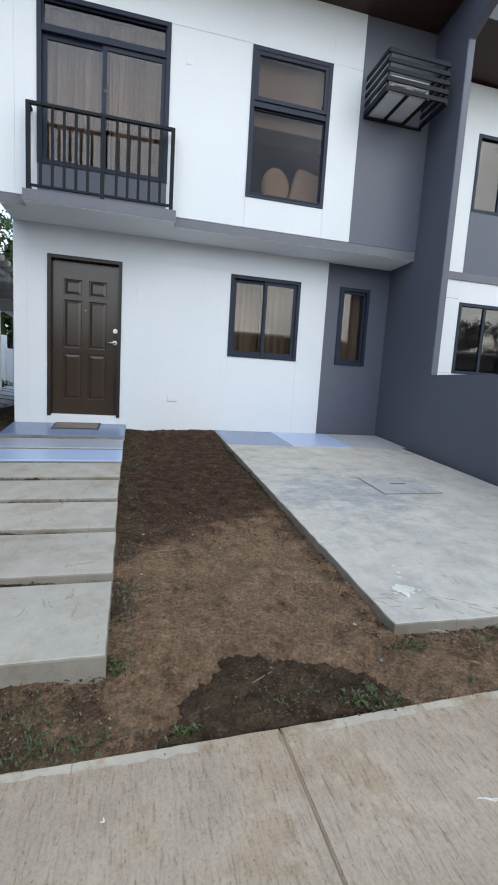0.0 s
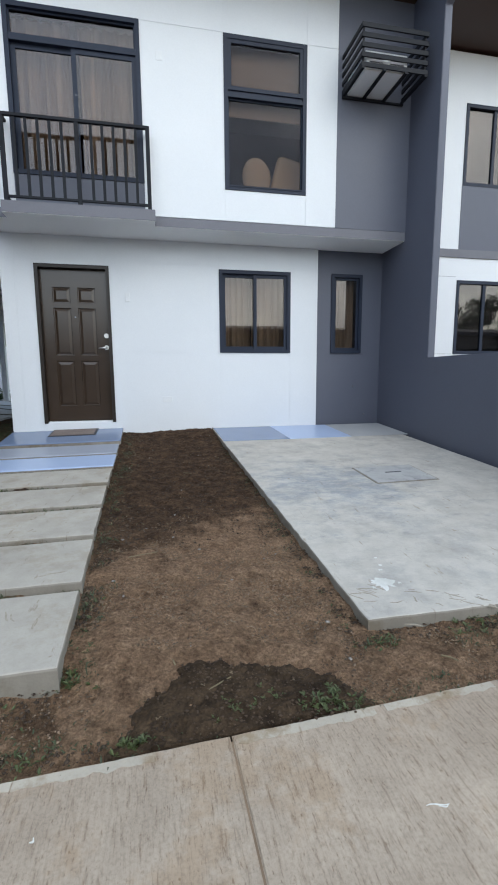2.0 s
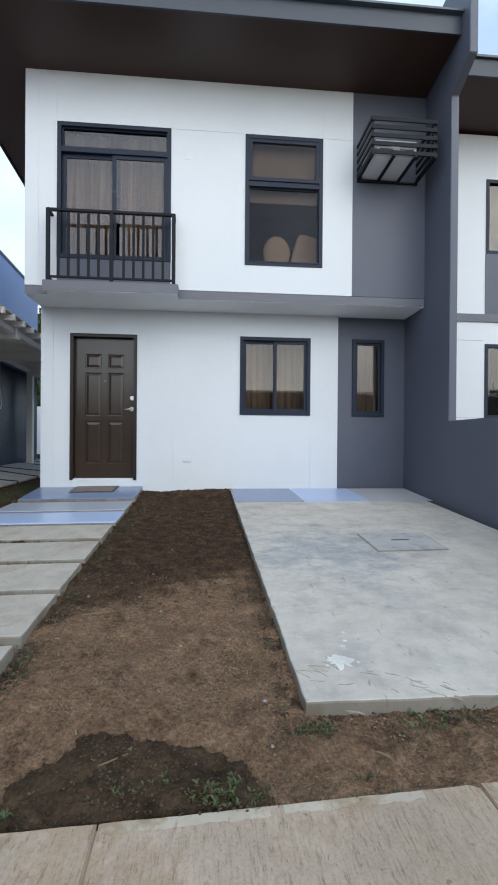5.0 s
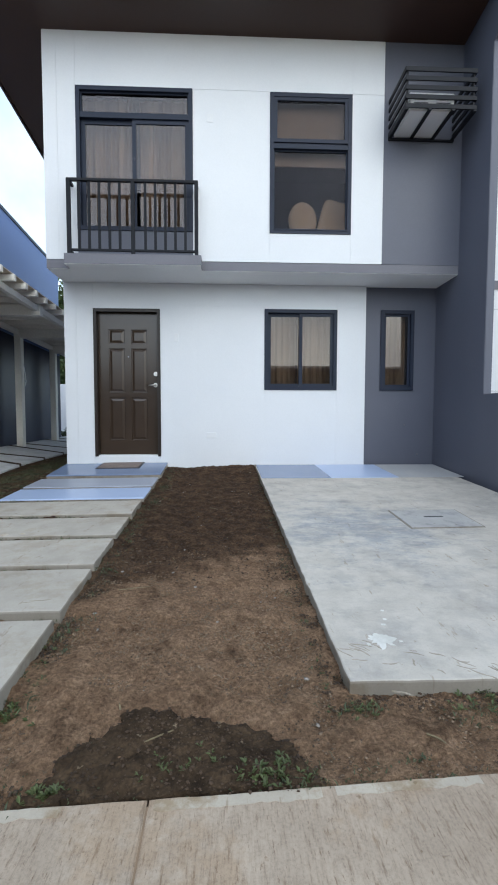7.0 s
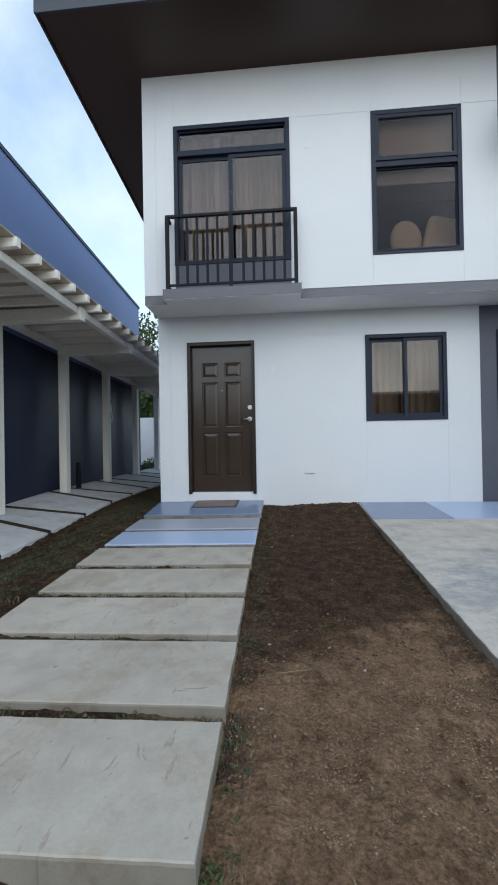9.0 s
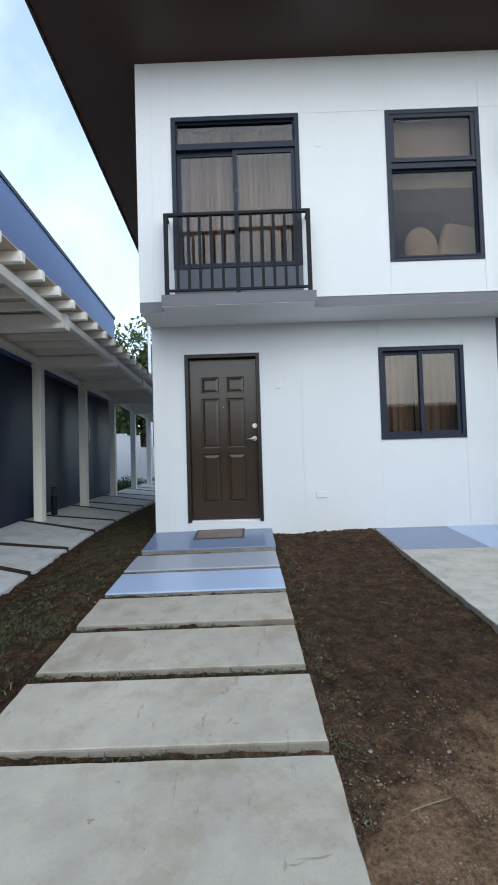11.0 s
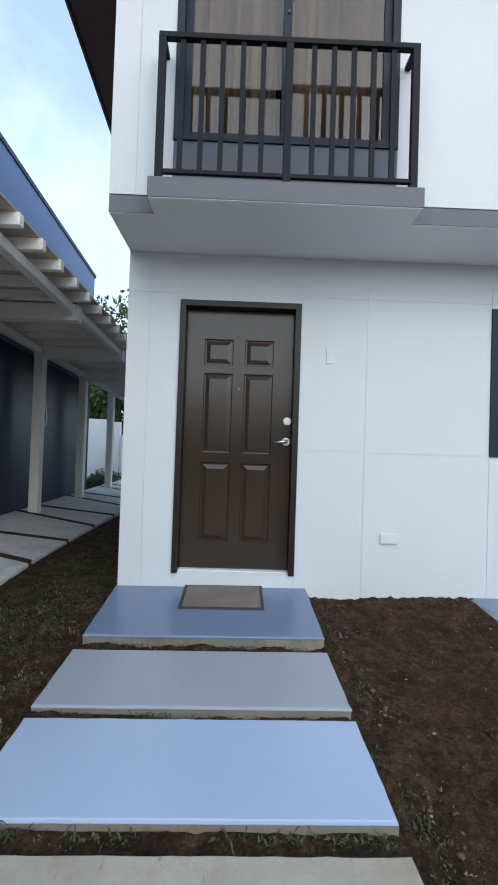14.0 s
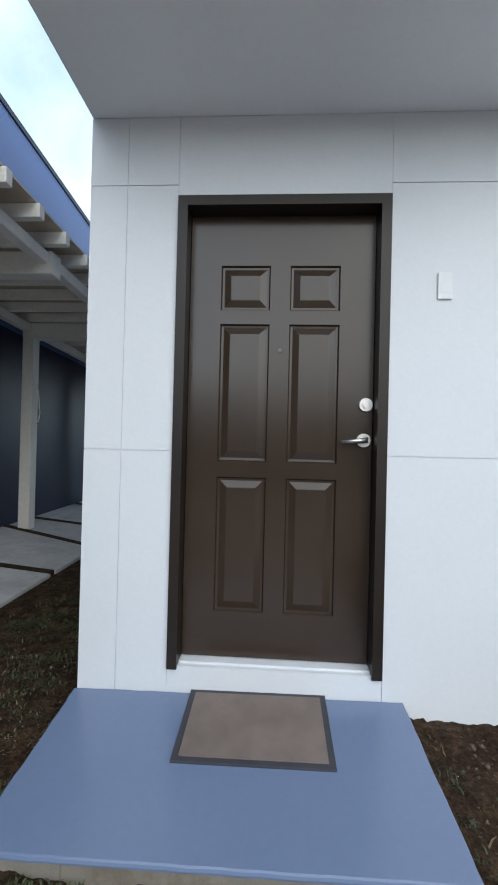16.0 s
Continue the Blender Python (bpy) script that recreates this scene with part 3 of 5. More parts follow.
# ---------------------------------------------------------------- stepping slabs
for k, (y0, y1, top, slope, xr, mat) in enumerate(STEPS):
    label = {PORCH_BLUE: "glossy blue-grey painted concrete porch slab at the front door", LILAC: "lilac-grey painted concrete stepping slab",
             PALE_BLUE: "pale blue painted concrete stepping slab", SLAB: "bare pale concrete stepping slab in the soil"}[mat]
    bm = worn_slab(xr - SLAB_WIDE, xr, y0, y1, top, 0.085 if k < 7 else 0.11, 20 + k, slope, skew=-0.012, tilt=SLAB_TILT)
    # upright faces take the darker concrete tone
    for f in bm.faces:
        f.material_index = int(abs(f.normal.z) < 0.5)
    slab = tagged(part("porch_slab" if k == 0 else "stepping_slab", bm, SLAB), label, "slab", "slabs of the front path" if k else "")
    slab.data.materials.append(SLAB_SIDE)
    if mat is not SLAB:
        bm = worn_slab(xr - SLAB_WIDE - 0.002, xr + 0.002, y0 - 0.002, y1 + (0.002 if k else -0.001), top + 0.003, 0.013 if k else 0.016, 20 + k, slope, skew=-0.012, tilt=SLAB_TILT)
        part("paint_coat", bm, mat, slab, "worn floor paint")
porch_mat = thing("door_mat", "tan fibre door mat with a dark rubber border", "door mat", (-0.72, 6.345, 0.524))
porch_mat.rotation_euler = (math.atan(0.098), -math.atan(SLAB_TILT), 0)
bm = box((-0.295, -0.20, -0.003), (0.295, 0.20, 0.008), 0.003)
part("mat_border", bm, MAT_EDGE, porch_mat)
bm = box((-0.270, -0.176, 0.004), (0.270, 0.176, 0.012), 0.002)
part("mat_surface", bm, MAT_TOP, porch_mat)

# ---------------------------------------------------------------- house
DOOR_HOLE = (-1.126, -0.184, 0.647, 2.747)
GW = (1.315, 2.374, 1.604, 2.764)
SW = (3.035, 3.533, 1.608, 2.780)
BW = (-1.129, 0.341, 3.60, 5.37)
LW = (1.333, 2.399, 3.602, 5.362)
structure("wall_front_lower", pierced("y", YL + 0.0046, YL + 0.16, XL + 0.003, XN, 0.05, 3.1095, [DOOR_HOLE, GW]), WHITE, "white painted panel wall of the ground floor", "wall")
structure("wall_front_niche", pierced("y", YL + 0.06, YL + 0.16, XN + 0.002, XP, 0.05, 3.1095, [SW]), GREY, "dark grey painted wall by the driveway", "wall")
structure("wall_front_upper", pierced("y", YU + 0.0046, YU + 0.16, XL + 0.003, 2.81, 3.23, 6.10, [BW, LW]), WHITE, "white painted panel wall of the upper floor", "wall")
structure("wall_front_bay", box((2.822, YU + 0.004, 3.23), (XP, YU + 0.16, 6.10)), GREY, "dark grey painted wall behind the air conditioner", "wall")
structure("wall_side", box((XL + 0.003, YL + 0.162, 0.05), (XL + 0.15, YB, 3.10)), WHITE, "white painted side wall", "wall")
structure("wall_side_upper", box((XL + 0.003, YU + 0.162, 3.23), (XL + 0.15, YB, 5.15)), WHITE, "white painted upper side wall", "wall")
structure("wall_gable", prism([(YU + 0.162, 5.152), (YB, 5.152), (YB, soffit_z(YB) + 0.04), (YU + 0.162, soffit_z(YU) + 0.04)], "x", XL + 0.003, XL + 0.15), WHITE, "white painted wall under the roof", "wall")
structure("wall_back", box((XL + 0.152, YB - 0.15, 0.05), (XP - 0.002, YB, 5.1)), WHITE, "plain back wall", "wall")
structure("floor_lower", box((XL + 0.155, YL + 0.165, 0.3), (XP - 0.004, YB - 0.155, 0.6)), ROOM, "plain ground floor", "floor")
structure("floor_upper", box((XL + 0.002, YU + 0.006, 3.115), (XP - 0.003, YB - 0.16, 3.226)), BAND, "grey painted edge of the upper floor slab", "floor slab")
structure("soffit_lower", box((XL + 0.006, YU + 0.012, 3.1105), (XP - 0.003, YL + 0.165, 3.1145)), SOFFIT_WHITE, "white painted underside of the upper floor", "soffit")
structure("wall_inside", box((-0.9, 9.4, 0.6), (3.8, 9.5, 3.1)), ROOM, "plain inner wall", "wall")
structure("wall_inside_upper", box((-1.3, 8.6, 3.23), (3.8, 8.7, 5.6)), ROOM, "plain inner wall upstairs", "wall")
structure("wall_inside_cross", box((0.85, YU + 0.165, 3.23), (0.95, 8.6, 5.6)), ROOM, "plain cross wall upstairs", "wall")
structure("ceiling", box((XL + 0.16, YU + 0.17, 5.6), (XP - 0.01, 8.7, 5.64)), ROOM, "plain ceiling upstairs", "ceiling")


# thin boards of the front, with fine joints between them
def boards(wall, plane, thick, us, zs, holes, mat):
    gap = 0.0021
    for i in range(len(us) - 1):
        for j in range(len(zs) - 1):
            mu, mz = (us[i] + us[i + 1]) / 2, (zs[j] + zs[j + 1]) / 2
            if any(h[0] - 0.001 < mu < h[1] + 0.001 and h[2] - 0.001 < mz < h[3] + 0.001 for h in holes):
                continue
            part("wall_panel", box((us[i] + gap, plane, zs[j] + gap), (us[i + 1] - gap, plane + thick, zs[j + 1] - gap)), mat, wall)


lower, upper = bpy.data.objects["wall_front_lower"], bpy.data.objects["wall_front_upper"]
boards(lower, YL, 0.004, [XL, -1.36, DOOR_HOLE[0]], [0.3, 1.604, 2.80, 3.1095], [], WHITE)
boards(lower, YL, 0.004, [DOOR_HOLE[0], DOOR_HOLE[1]], [0.3, DOOR_HOLE[2]], [], WHITE)
boards(lower, YL, 0.004, [DOOR_HOLE[0], DOOR_HOLE[1]], [DOOR_HOLE[3], 3.1095], [], WHITE)
boards(lower, YL, 0.004, [DOOR_HOLE[1], 0.335, GW[0]], [0.3, 1.604, 2.80, 3.1095], [], WHITE)
boards(lower, YL, 0.004, [GW[0], GW[1]], [0.3, GW[2]], [], WHITE)
boards(lower, YL, 0.004, [GW[0], GW[1]], [GW[3], 3.1095], [], WHITE)
boards(lower, YL, 0.004, [GW[1], XN], [0.3, 1.604, 2.80, 3.1095], [], WHITE)
boards(upper, YU, 0.004, [XL, -1.36, BW[0]], [3.228, 6.06], [], WHITE)
boards(upper, YU, 0.004, [BW[0], BW[1]], [3.228, BW[2]], [], GREY)
boards(upper, YU, 0.004, [BW[0], BW[1]], [BW[3], 6.06], [], WHITE)
boards(upper, YU, 0.004, [BW[1], LW[0]], [3.228, 5.37, 6.06], [], WHITE)
boards(upper, YU, 0.004, [LW[0], LW[1]], [3.228, LW[2]], [], WHITE)
boards(upper, YU, 0.004, [LW[0], LW[1]], [LW[3], 6.06], [], WHITE)
boards(upper, YU, 0.004, [LW[1], 2.82], [3.228, 5.37, 6.06], [], WHITE)

# dividing wall: tall fin, its raised head at the eaves, and the low wall along the driveway
structure("wall_party", prism([(1.9, 0.0), (1.9, 1.49), (5.30, 1.49), (5.30, 5.55), (4.91, 5.76), (4.91, 6.98), (6.2, 6.82), (YB, 6.05), (YB, 0.0)], "x", XP, XP2, 0.006), GREY,
          "dark grey dividing wall with a tall fin, stepping down along the driveway", "wall")

# balcony
balcony = thing("balcony", "grey concrete balcony slab under the upper glass door", "balcony", kind="structure")
part("balcony_slab", box((-1.245, 5.78, 3.115), (0.455, YU + 0.003, 3.240), 0.004), BAND, balcony)
part("balcony_soffit", box((-1.240, 5.786, 3.1105), (0.450, YU + 0.0115, 3.1145)), SOFFIT_WHITE, balcony, "pale painted underside")


def railing():
    rail = thing("balcony_railing", "black painted steel balcony railing with upright bars", "railing")
    yf = 5.822
    for x in (-1.188, -0.398, 0.394):
        part("post", box((x - 0.023, yf - 0.02, 3.236), (x + 0.023, yf + 0.02, 4.158), 0.003), METAL, rail)
    part("top_rail", box((-1.208, yf - 0.022, 4.128), (0.414, yf + 0.022, 4.162), 0.004), METAL, rail)
    part("bottom_rail", box((-1.168, yf - 0.014, 3.282), (0.374, yf + 0.014, 3.308), 0.003), METAL, rail)
    for xs in ((-1.062, -0.937, -0.812, -0.686, -0.560), (-0.243, -0.118, 0.006, 0.131, 0.256)):
        for x in xs:
            part("baluster", box((x - 0.016, yf - 0.009, 3.300), (x + 0.016, yf + 0.009, 4.134)), METAL, rail)
    for x in (-1.188, 0.394):
        part("side_rail", box((x - 0.018, yf + 0.021, 4.128), (x + 0.018, YU + 0.002, 4.158), 0.003), METAL, rail)
        part("side_rail", box((x - 0.013, yf + 0.021, 3.282), (x + 0.013, YU + 0.002, 3.306), 0.003), METAL, rail)


railing()

# ---------------------------------------------------------------- roof


def roof(name, x0, x1, ye, yb, zoff, label):
    top = thing(name, label, "roof", kind="structure")
    zs = lambda y: soffit_z(y) + zoff
    part("soffit", prism([(ye + 0.03, zs(ye + 0.03)), (yb, zs(yb)), (yb, zs(yb) + 0.03), (ye + 0.03, zs(ye + 0.03) + 0.03)], "x", x0 + 0.03, x1), BROWN, top, "dark brown soffit boards")
    part("fascia", box((x0, ye, zs(ye) - 0.035), (x1 - 0.002, ye + 0.028, zs(ye) + 0.19), 0.004), FASCIA, top)
    part("verge_board", prism([(ye + 0.029, zs(ye) - 0.03), (yb, zs(yb) - 0.03), (yb, zs(yb) + 0.17), (ye + 0.029, zs(ye) + 0.17)], "x", x0, x0 + 0.028), BROWN, top)
    sheet = prism([(ye - 0.05, zs(ye) + 0.20), (yb, zs(yb) + 0.20), (yb, zs(yb) + 0.225), (ye - 0.05, zs(ye) + 0.225)], "x", x0 - 0.03, x1 - 0.002)
    part("roofing_sheet", sheet, ROOFING, top, "blue-grey metal roofing")


roof("roof", -2.45, XP, YE, YB + 0.7, 0.0, "shallow metal roof with a deep dark brown soffit")

# ---------------------------------------------------------------- windows and doors


def bar_frame(bm, x0, x1, z0, z1, y0, y1, w, bottom=None):
    b = w if bottom is None else bottom
    add_box(bm, (x0, y0, z0), (x0 + w, y1, z1))
    add_box(bm, (x1 - w, y0, z0), (x1, y1, z1))
    add_box(bm, (x0 + w, y0, z1 - w), (x1 - w, y1, z1))
    add_box(bm, (x0 + w, y0, z0), (x1 - w, y1, z0 + b))
    return bm


def pane(parent, x0, x1, z0, z1, y, glass=None):
    ob = part("pane", box((x0, y, z0), (x1, y + 0.005, z1)), glass or GLASS, parent, "clear reflecting glass")
    ob.visible_shadow = False


def window(name, hole, plane, label, kind):
    x0, x1, z0, z1 = hole
    win = thing(name, label, "window", kind="structure")
    part("window_frame", bar_frame(bmesh.new(), x0, x1, z0, z1, plane - 0.012, plane + 0.10, 0.05), FRAME, win)
    i0, i1, k0, k1 = x0 + 0.05, x1 - 0.05, z0 + 0.05, z1 - 0.05
    if kind == "slide":
        mid = (i0 + i1) / 2
        sash_a = part("sash", bar_frame(bmesh.new(), i0, mid + 0.022, k0, k1, plane + 0.045, plane + 0.070, 0.045), FRAME, win)
        sash_b = part("sash", bar_frame(bmesh.new(), mid - 0.022, i1, k0, k1, plane + 0.015, plane + 0.040, 0.045), FRAME, win)
        pane(sash_a, i0 + 0.04, mid - 0.018, k0 + 0.04, k1 - 0.04, plane + 0.055)
        pane(sash_b, mid + 0.018, i1 - 0.04, k0 + 0.04, k1 - 0.04, plane + 0.025)
        part("latch", box((mid - 0.008, plane - 0.002, (k0 + k1) / 2 - 0.03), (mid + 0.008, plane + 0.016, (k0 + k1) / 2 + 0.03), 0.003), FRAME, win)
    elif kind == "single":
        sash_a = part("sash", bar_frame(bmesh.new(), i0, i1, k0, k1, plane + 0.02, plane + 0.05, 0.035), FRAME, win)
        pane(sash_a, i0 + 0.03, i1 - 0.03, k0 + 0.03, k1 - 0.03, plane + 0.032)
    elif kind == "awning":
        zt = 4.72
        part("transom", box((i0, plane + 0.012, zt - 0.05), (i1, plane + 0.09, zt + 0.03), 0.003), FRAME, win)
        part("transom_lip", box((i0, plane - 0.008, zt - 0.05), (i1, plane + 0.011, zt - 0.006), 0.003), FRAME, win)
        sash_a = part("sash", bar_frame(bmesh.new(), i0, i1, zt + 0.032, k1, plane - 0.004, plane + 0.035, 0.045), FRAME, win)
        pane(sash_a, i0 + 0.04, i1 - 0.04, zt + 0.072, k1 - 0.04, plane + 0.012, TALL_GLASS)
        part("glazing_bead", bar_frame(bmesh.new(), i0, i1, k0, zt - 0.052, plane + 0.03, plane + 0.055, 0.016), FRAME, win)
        pane(win, i0 + 0.012, i1 - 0.012, k0 + 0.012, zt - 0.06, plane + 0.04, TALL_GLASS)
        part("window_sill", box((i0, plane - 0.02, k0 - 0.012), (i1, plane + 0.03, k0 + 0.004), 0.002), FRAME, win)
    elif kind == "door":
        zt = 5.02
        mid = (i0 + i1) / 2 - 0.01
        part("transom", box((i0, plane - 0.008, zt - 0.035), (i1, plane + 0.09, zt + 0.035), 0.003), FRAME, win)
        part("mullion", box((mid - 0.022, plane + 0.053, zt + 0.036), (mid + 0.022, plane + 0.085, k1), 0.003), FRAME, win)
        part("glazing_bead", bar_frame(bmesh.new(), i0, i1, zt + 0.036, k1, plane + 0.025, plane + 0.042, 0.018), FRAME, win)
        pane(win, i0, i1, zt + 0.036, k1, plane + 0.045, DOOR_GLASS)
        b = zt - 0.036
        sash_a = part("sash", bar_frame(bmesh.new(), i0, mid + 0.025, k0 - 0.05, b, plane + 0.045, plane + 0.072, 0.05), FRAME, win)
        sash_b = part("sash", bar_frame(bmesh.new(), mid - 0.025, i1, k0 - 0.05, b, plane + 0.015, plane + 0.042, 0.05), FRAME, win)
        pane(sash_a, i0 + 0.045, mid - 0.02, k0, b - 0.045, plane + 0.056, DOOR_GLASS)
        pane(sash_b, mid + 0.02, i1 - 0.045, k0, b - 0.045, plane + 0.026, DOOR_GLASS)
        part("lock", add_rod(bmesh.new(), (mid + 0.004, plane + 0.002, 4.50), (mid + 0.004, plane + 0.016, 4.50), 0.008), BAND, win)
    return win


window("window_1", GW, YL, "dark grey framed sliding window on the white ground floor wall", "slide")
window("window_2", SW, YL + 0.05, "narrow dark framed window in the dark grey wall", "single")
window("window_3", LW, YU, "tall dark framed window with an awning top over cushions", "awning")
window("window_4", BW, YU, "dark framed sliding glass balcony door with a transom light", "door")


def curtain(x0, x1, z0, z1, y, folds, depth, seed, label, mat=None):
    rng = random.Random(seed)
    n = int(folds * 10)
    ph = [rng.uniform(0, 6.28) for _ in range(3)]
    bm = bmesh.new()
    rows = []
    for side in (0, 1):
        for z in (z0, (z0 + z1) / 2, z1):
            row = []
            for i in range(n + 1):
                u = i / n
                w = 0.6 * math.sin(u * folds * 6.283 + ph[0]) + 0.3 * math.sin(u * folds * 11.3 + ph[1]) + 0.25 * math.sin(u * folds * 3.1 + ph[2])
                row.append(bm.verts.new((x0 + u * (x1 - x0), y + depth * w * (1.0 if z < z1 else 0.6) + side * 0.004, z)))
            rows.append(row)
    for r in ((0, 1), (1, 2), (3, 4), (4, 5), (0, 3), (2, 5)):
        a, b = rows[r[0]], rows[r[1]]
        for i in range(n):
            bm.faces.new((a[i], a[i + 1], b[i + 1], b[i]))
    bmesh.ops.recalc_face_normals(bm, faces=bm.faces)
    tagged(part("curtain", bm, mat or CURTAIN, smooth=True), label, "curtain", "curtains behind the windows")


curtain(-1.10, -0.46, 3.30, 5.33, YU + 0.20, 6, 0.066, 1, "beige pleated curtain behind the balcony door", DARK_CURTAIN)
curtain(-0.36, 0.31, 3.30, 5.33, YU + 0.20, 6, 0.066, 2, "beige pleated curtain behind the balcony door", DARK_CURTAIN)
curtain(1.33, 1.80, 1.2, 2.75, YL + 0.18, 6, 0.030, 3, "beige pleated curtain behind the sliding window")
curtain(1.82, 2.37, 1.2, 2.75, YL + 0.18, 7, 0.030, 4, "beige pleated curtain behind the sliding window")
curtain(3.02, 3.455, 0.62, 2.80, YL + 0.20, 5, 0.016, 5, "tan curtain half drawn across the narrow window")
blind = thing("roller_blind", "beige roller blind lowered behind the tall window", "roller blind")
part("blind_cloth", box((1.37, YU + 0.13, 4.54), (2.36, YU + 0.134, 5.32)), BLIND, blind)
part("bottom_bar", box((1.37, YU + 0.125, 4.515), (2.36, YU + 0.139, 4.54), 0.003), BLIND, blind)
ledge = thing("window_seat", "plain bed edge under the tall window", "bed")
part("bed_top", box((1.05, YU + 0.17, 3.24), (3.0, YU + 1.3, 3.66), 0.03), BLIND, ledge)


def cushion_mesh(w, h, d, power):
    bm = bmesh.new()
    bmesh.ops.create_uvsphere(bm, u_segments=28, v_segments=16, radius=1)
    for v in bm.verts:
        x, y, z = v.co
        q = lambda t: math.copysign(abs(t) ** power, t)
        v.co = Vector((q(x) * w / 2, y * d / 2, q(z) * h / 2 + h / 2))
    return bm


round_cushion = part("cushion", cushion_mesh(0.39, 0.52, 0.20, 1.0), CUSHION, smooth=True)
round_cushion.matrix_basis = pose(1.815, YU + 0.30, 3.655, -8)
tagged(round_cushion, "round tan cushion leaning behind the window", "cushion", "cushions behind the tall window")
square_cushion = part("cushion", cushion_mesh(0.46, 0.60, 0.16, 0.30), CUSHION, smooth=True)
square_cushion.matrix_basis = pose(2.21, YU + 0.36, 3.63, -8, 15)
tagged(square_cushion, "square tan cushion leaning behind the window", "cushion", "cushions behind the tall window")


def front_door():
    x0, x1, z0, z1 = DOOR_HOLE
    door = thing("door_1", "glossy dark brown six-panel front door with a nickel lever", "door", kind="structure")
    bm = bmesh.new()
    add_box(bm, (x0, YL - 0.014, z0 - 0.01), (x0 + 0.044, YL + 0.13, z1))
    add_box(bm, (x1 - 0.044, YL - 0.014, z0 - 0.01), (x1, YL + 0.13, z1))
    add_box(bm, (x0 + 0.044, YL - 0.014, z1 - 0.044), (x1 - 0.044, YL + 0.13, z1))
    part("door_frame", bm, DOOR_TRIM, door)
    part("threshold", box((x0 + 0.044, YL + 0.03, z0 - 0.004), (x1 - 0.044, YL + 0.13, z0 + 0.010), 0.003), WHITE, door, "white painted threshold")
    # leaf with pressed panels
    a0, a1, b0, b1 = x0 + 0.047, x1 - 0.047, z0 + 0.016, z1 - 0.047
    face = YL + 0.082
    panels = [(l, r, s, t) for l, r in ((-0.936, -0.707), (-0.616, -0.387)) for s, t in ((2.262, 2.469), (1.562, 2.198), (0.869, 1.489))]
    us = sorted({a0, a1, *[p[0] for p in panels], *[p[1] for p in panels]})
    zs = sorted({b0, b1, *[p[2] for p in panels], *[p[3] for p in panels]})
    bm = bmesh.new()
    vert = {}

    def v(x, y, z):
        key = (round(x, 5), round(y, 5), round(z, 5))
        if key not in vert:
            vert[key] = bm.verts.new((x, y, z))
        return vert[key]

    for i in range(len(us) - 1):
        for j in range(len(zs) - 1):
            l, r, s, t = us[i], us[i + 1], zs[j], zs[j + 1]
            if (l, r, s, t) not in panels:
                bm.faces.new((v(l, face, s), v(r, face, s), v(r, face, t), v(l, face, t)))
                continue
            prev = [(l, s), (r, s), (r, t), (l, t)]
            py = face
            for inset, y in ((0.006, face + 0.012), (0.016, face + 0.013), (0.046, face + 0.001), (0.050, face + 0.0005)):
                cur = [(l + inset, s + inset), (r - inset, s + inset), (r - inset, t - inset), (l + inset, t - inset)]
                for k in range(4):
                    p, q = prev[k], prev[(k + 1) % 4]
                    c, d = cur[(k + 1) % 4], cur[k]
                    bm.faces.new((v(p[0], py, p[1]), v(q[0], py, q[1]), v(c[0], y, c[1]), v(d[0], y, d[1])))
                prev, py = cur, y
            bm.faces.new([v(x, py, z) for x, z in prev])
    back = face + 0.042
    c = [(a0, b0), (a1, b0), (a1, b1), (a0, b1)]
    bm.faces.new([v(x, back, z) for x, z in c[::-1]])
    edge = [v(x, face, b0) for x in us] + [v(a1, face, z) for z in zs[1:]] + [v(x, face, b1) for x in us[::-1][1:]] + [v(a0, face, z) for z in zs[::-1][1:-1]]
    for p, q in zip(edge, edge[1:] + edge[:1]):
        bm.faces.new((p, q, v(q.co.x, back, q.co.z), v(p.co.x, back, p.co.z)))
    bmesh.ops.recalc_face_normals(bm, faces=bm.faces)
    leaf = part("door_leaf", bm, DOOR, door)
    handle = part("door_handle", add_rod(bmesh.new(), (-0.269, face - 0.012, 1.672), (-0.269, face + 0.001, 1.672), 0.031, segments=24), CHROME, door, "brushed nickel lever handle", smooth=False)
    bm = bmesh.new()
    add_rod(bm, (-0.269, face - 0.05, 1.672), (-0.269, face - 0.01, 1.672), 0.012)
    add_rod(bm, (-0.259, face - 0.048, 1.673), (-0.372, face - 0.044, 1.662), 0.013, 0.006)
    part("lever", bm, CHROME, handle, smooth=True)
    lock = part("deadbolt", add_rod(bmesh.new(), (-0.263, face - 0.016, 1.833), (-0.263, face + 0.001, 1.833), 0.030, 0.033, 24), CHROME, door, "round nickel deadbolt")
    part("key_barrel", add_rod(bmesh.new(), (-0.263, face - 0.024, 1.833), (-0.263, face - 0.015, 1.833), 0.015, segments=16), CHROME, lock)
    part("peephole", add_rod(bmesh.new(), (-0.656, face - 0.006, 2.078), (-0.656, face + 0.002, 2.078), 0.009, segments=16), BAND, door)


front_door()


def wall_plate(name, x, z, w, h, y, d, label, category):
    ob = thing(name, label, category, (x, y, z))
    part("cover_plate", box((-w / 2, -d, -h / 2), (w / 2, 0.0, h / 2), min(0.004, d / 3)), PLASTIC, ob)
    part("front_button", box((-w / 4, -d - 0.0012, -h / 4), (w / 4, -d + 0.001, h / 4), 0.0004), PLASTIC, ob)
    return ob


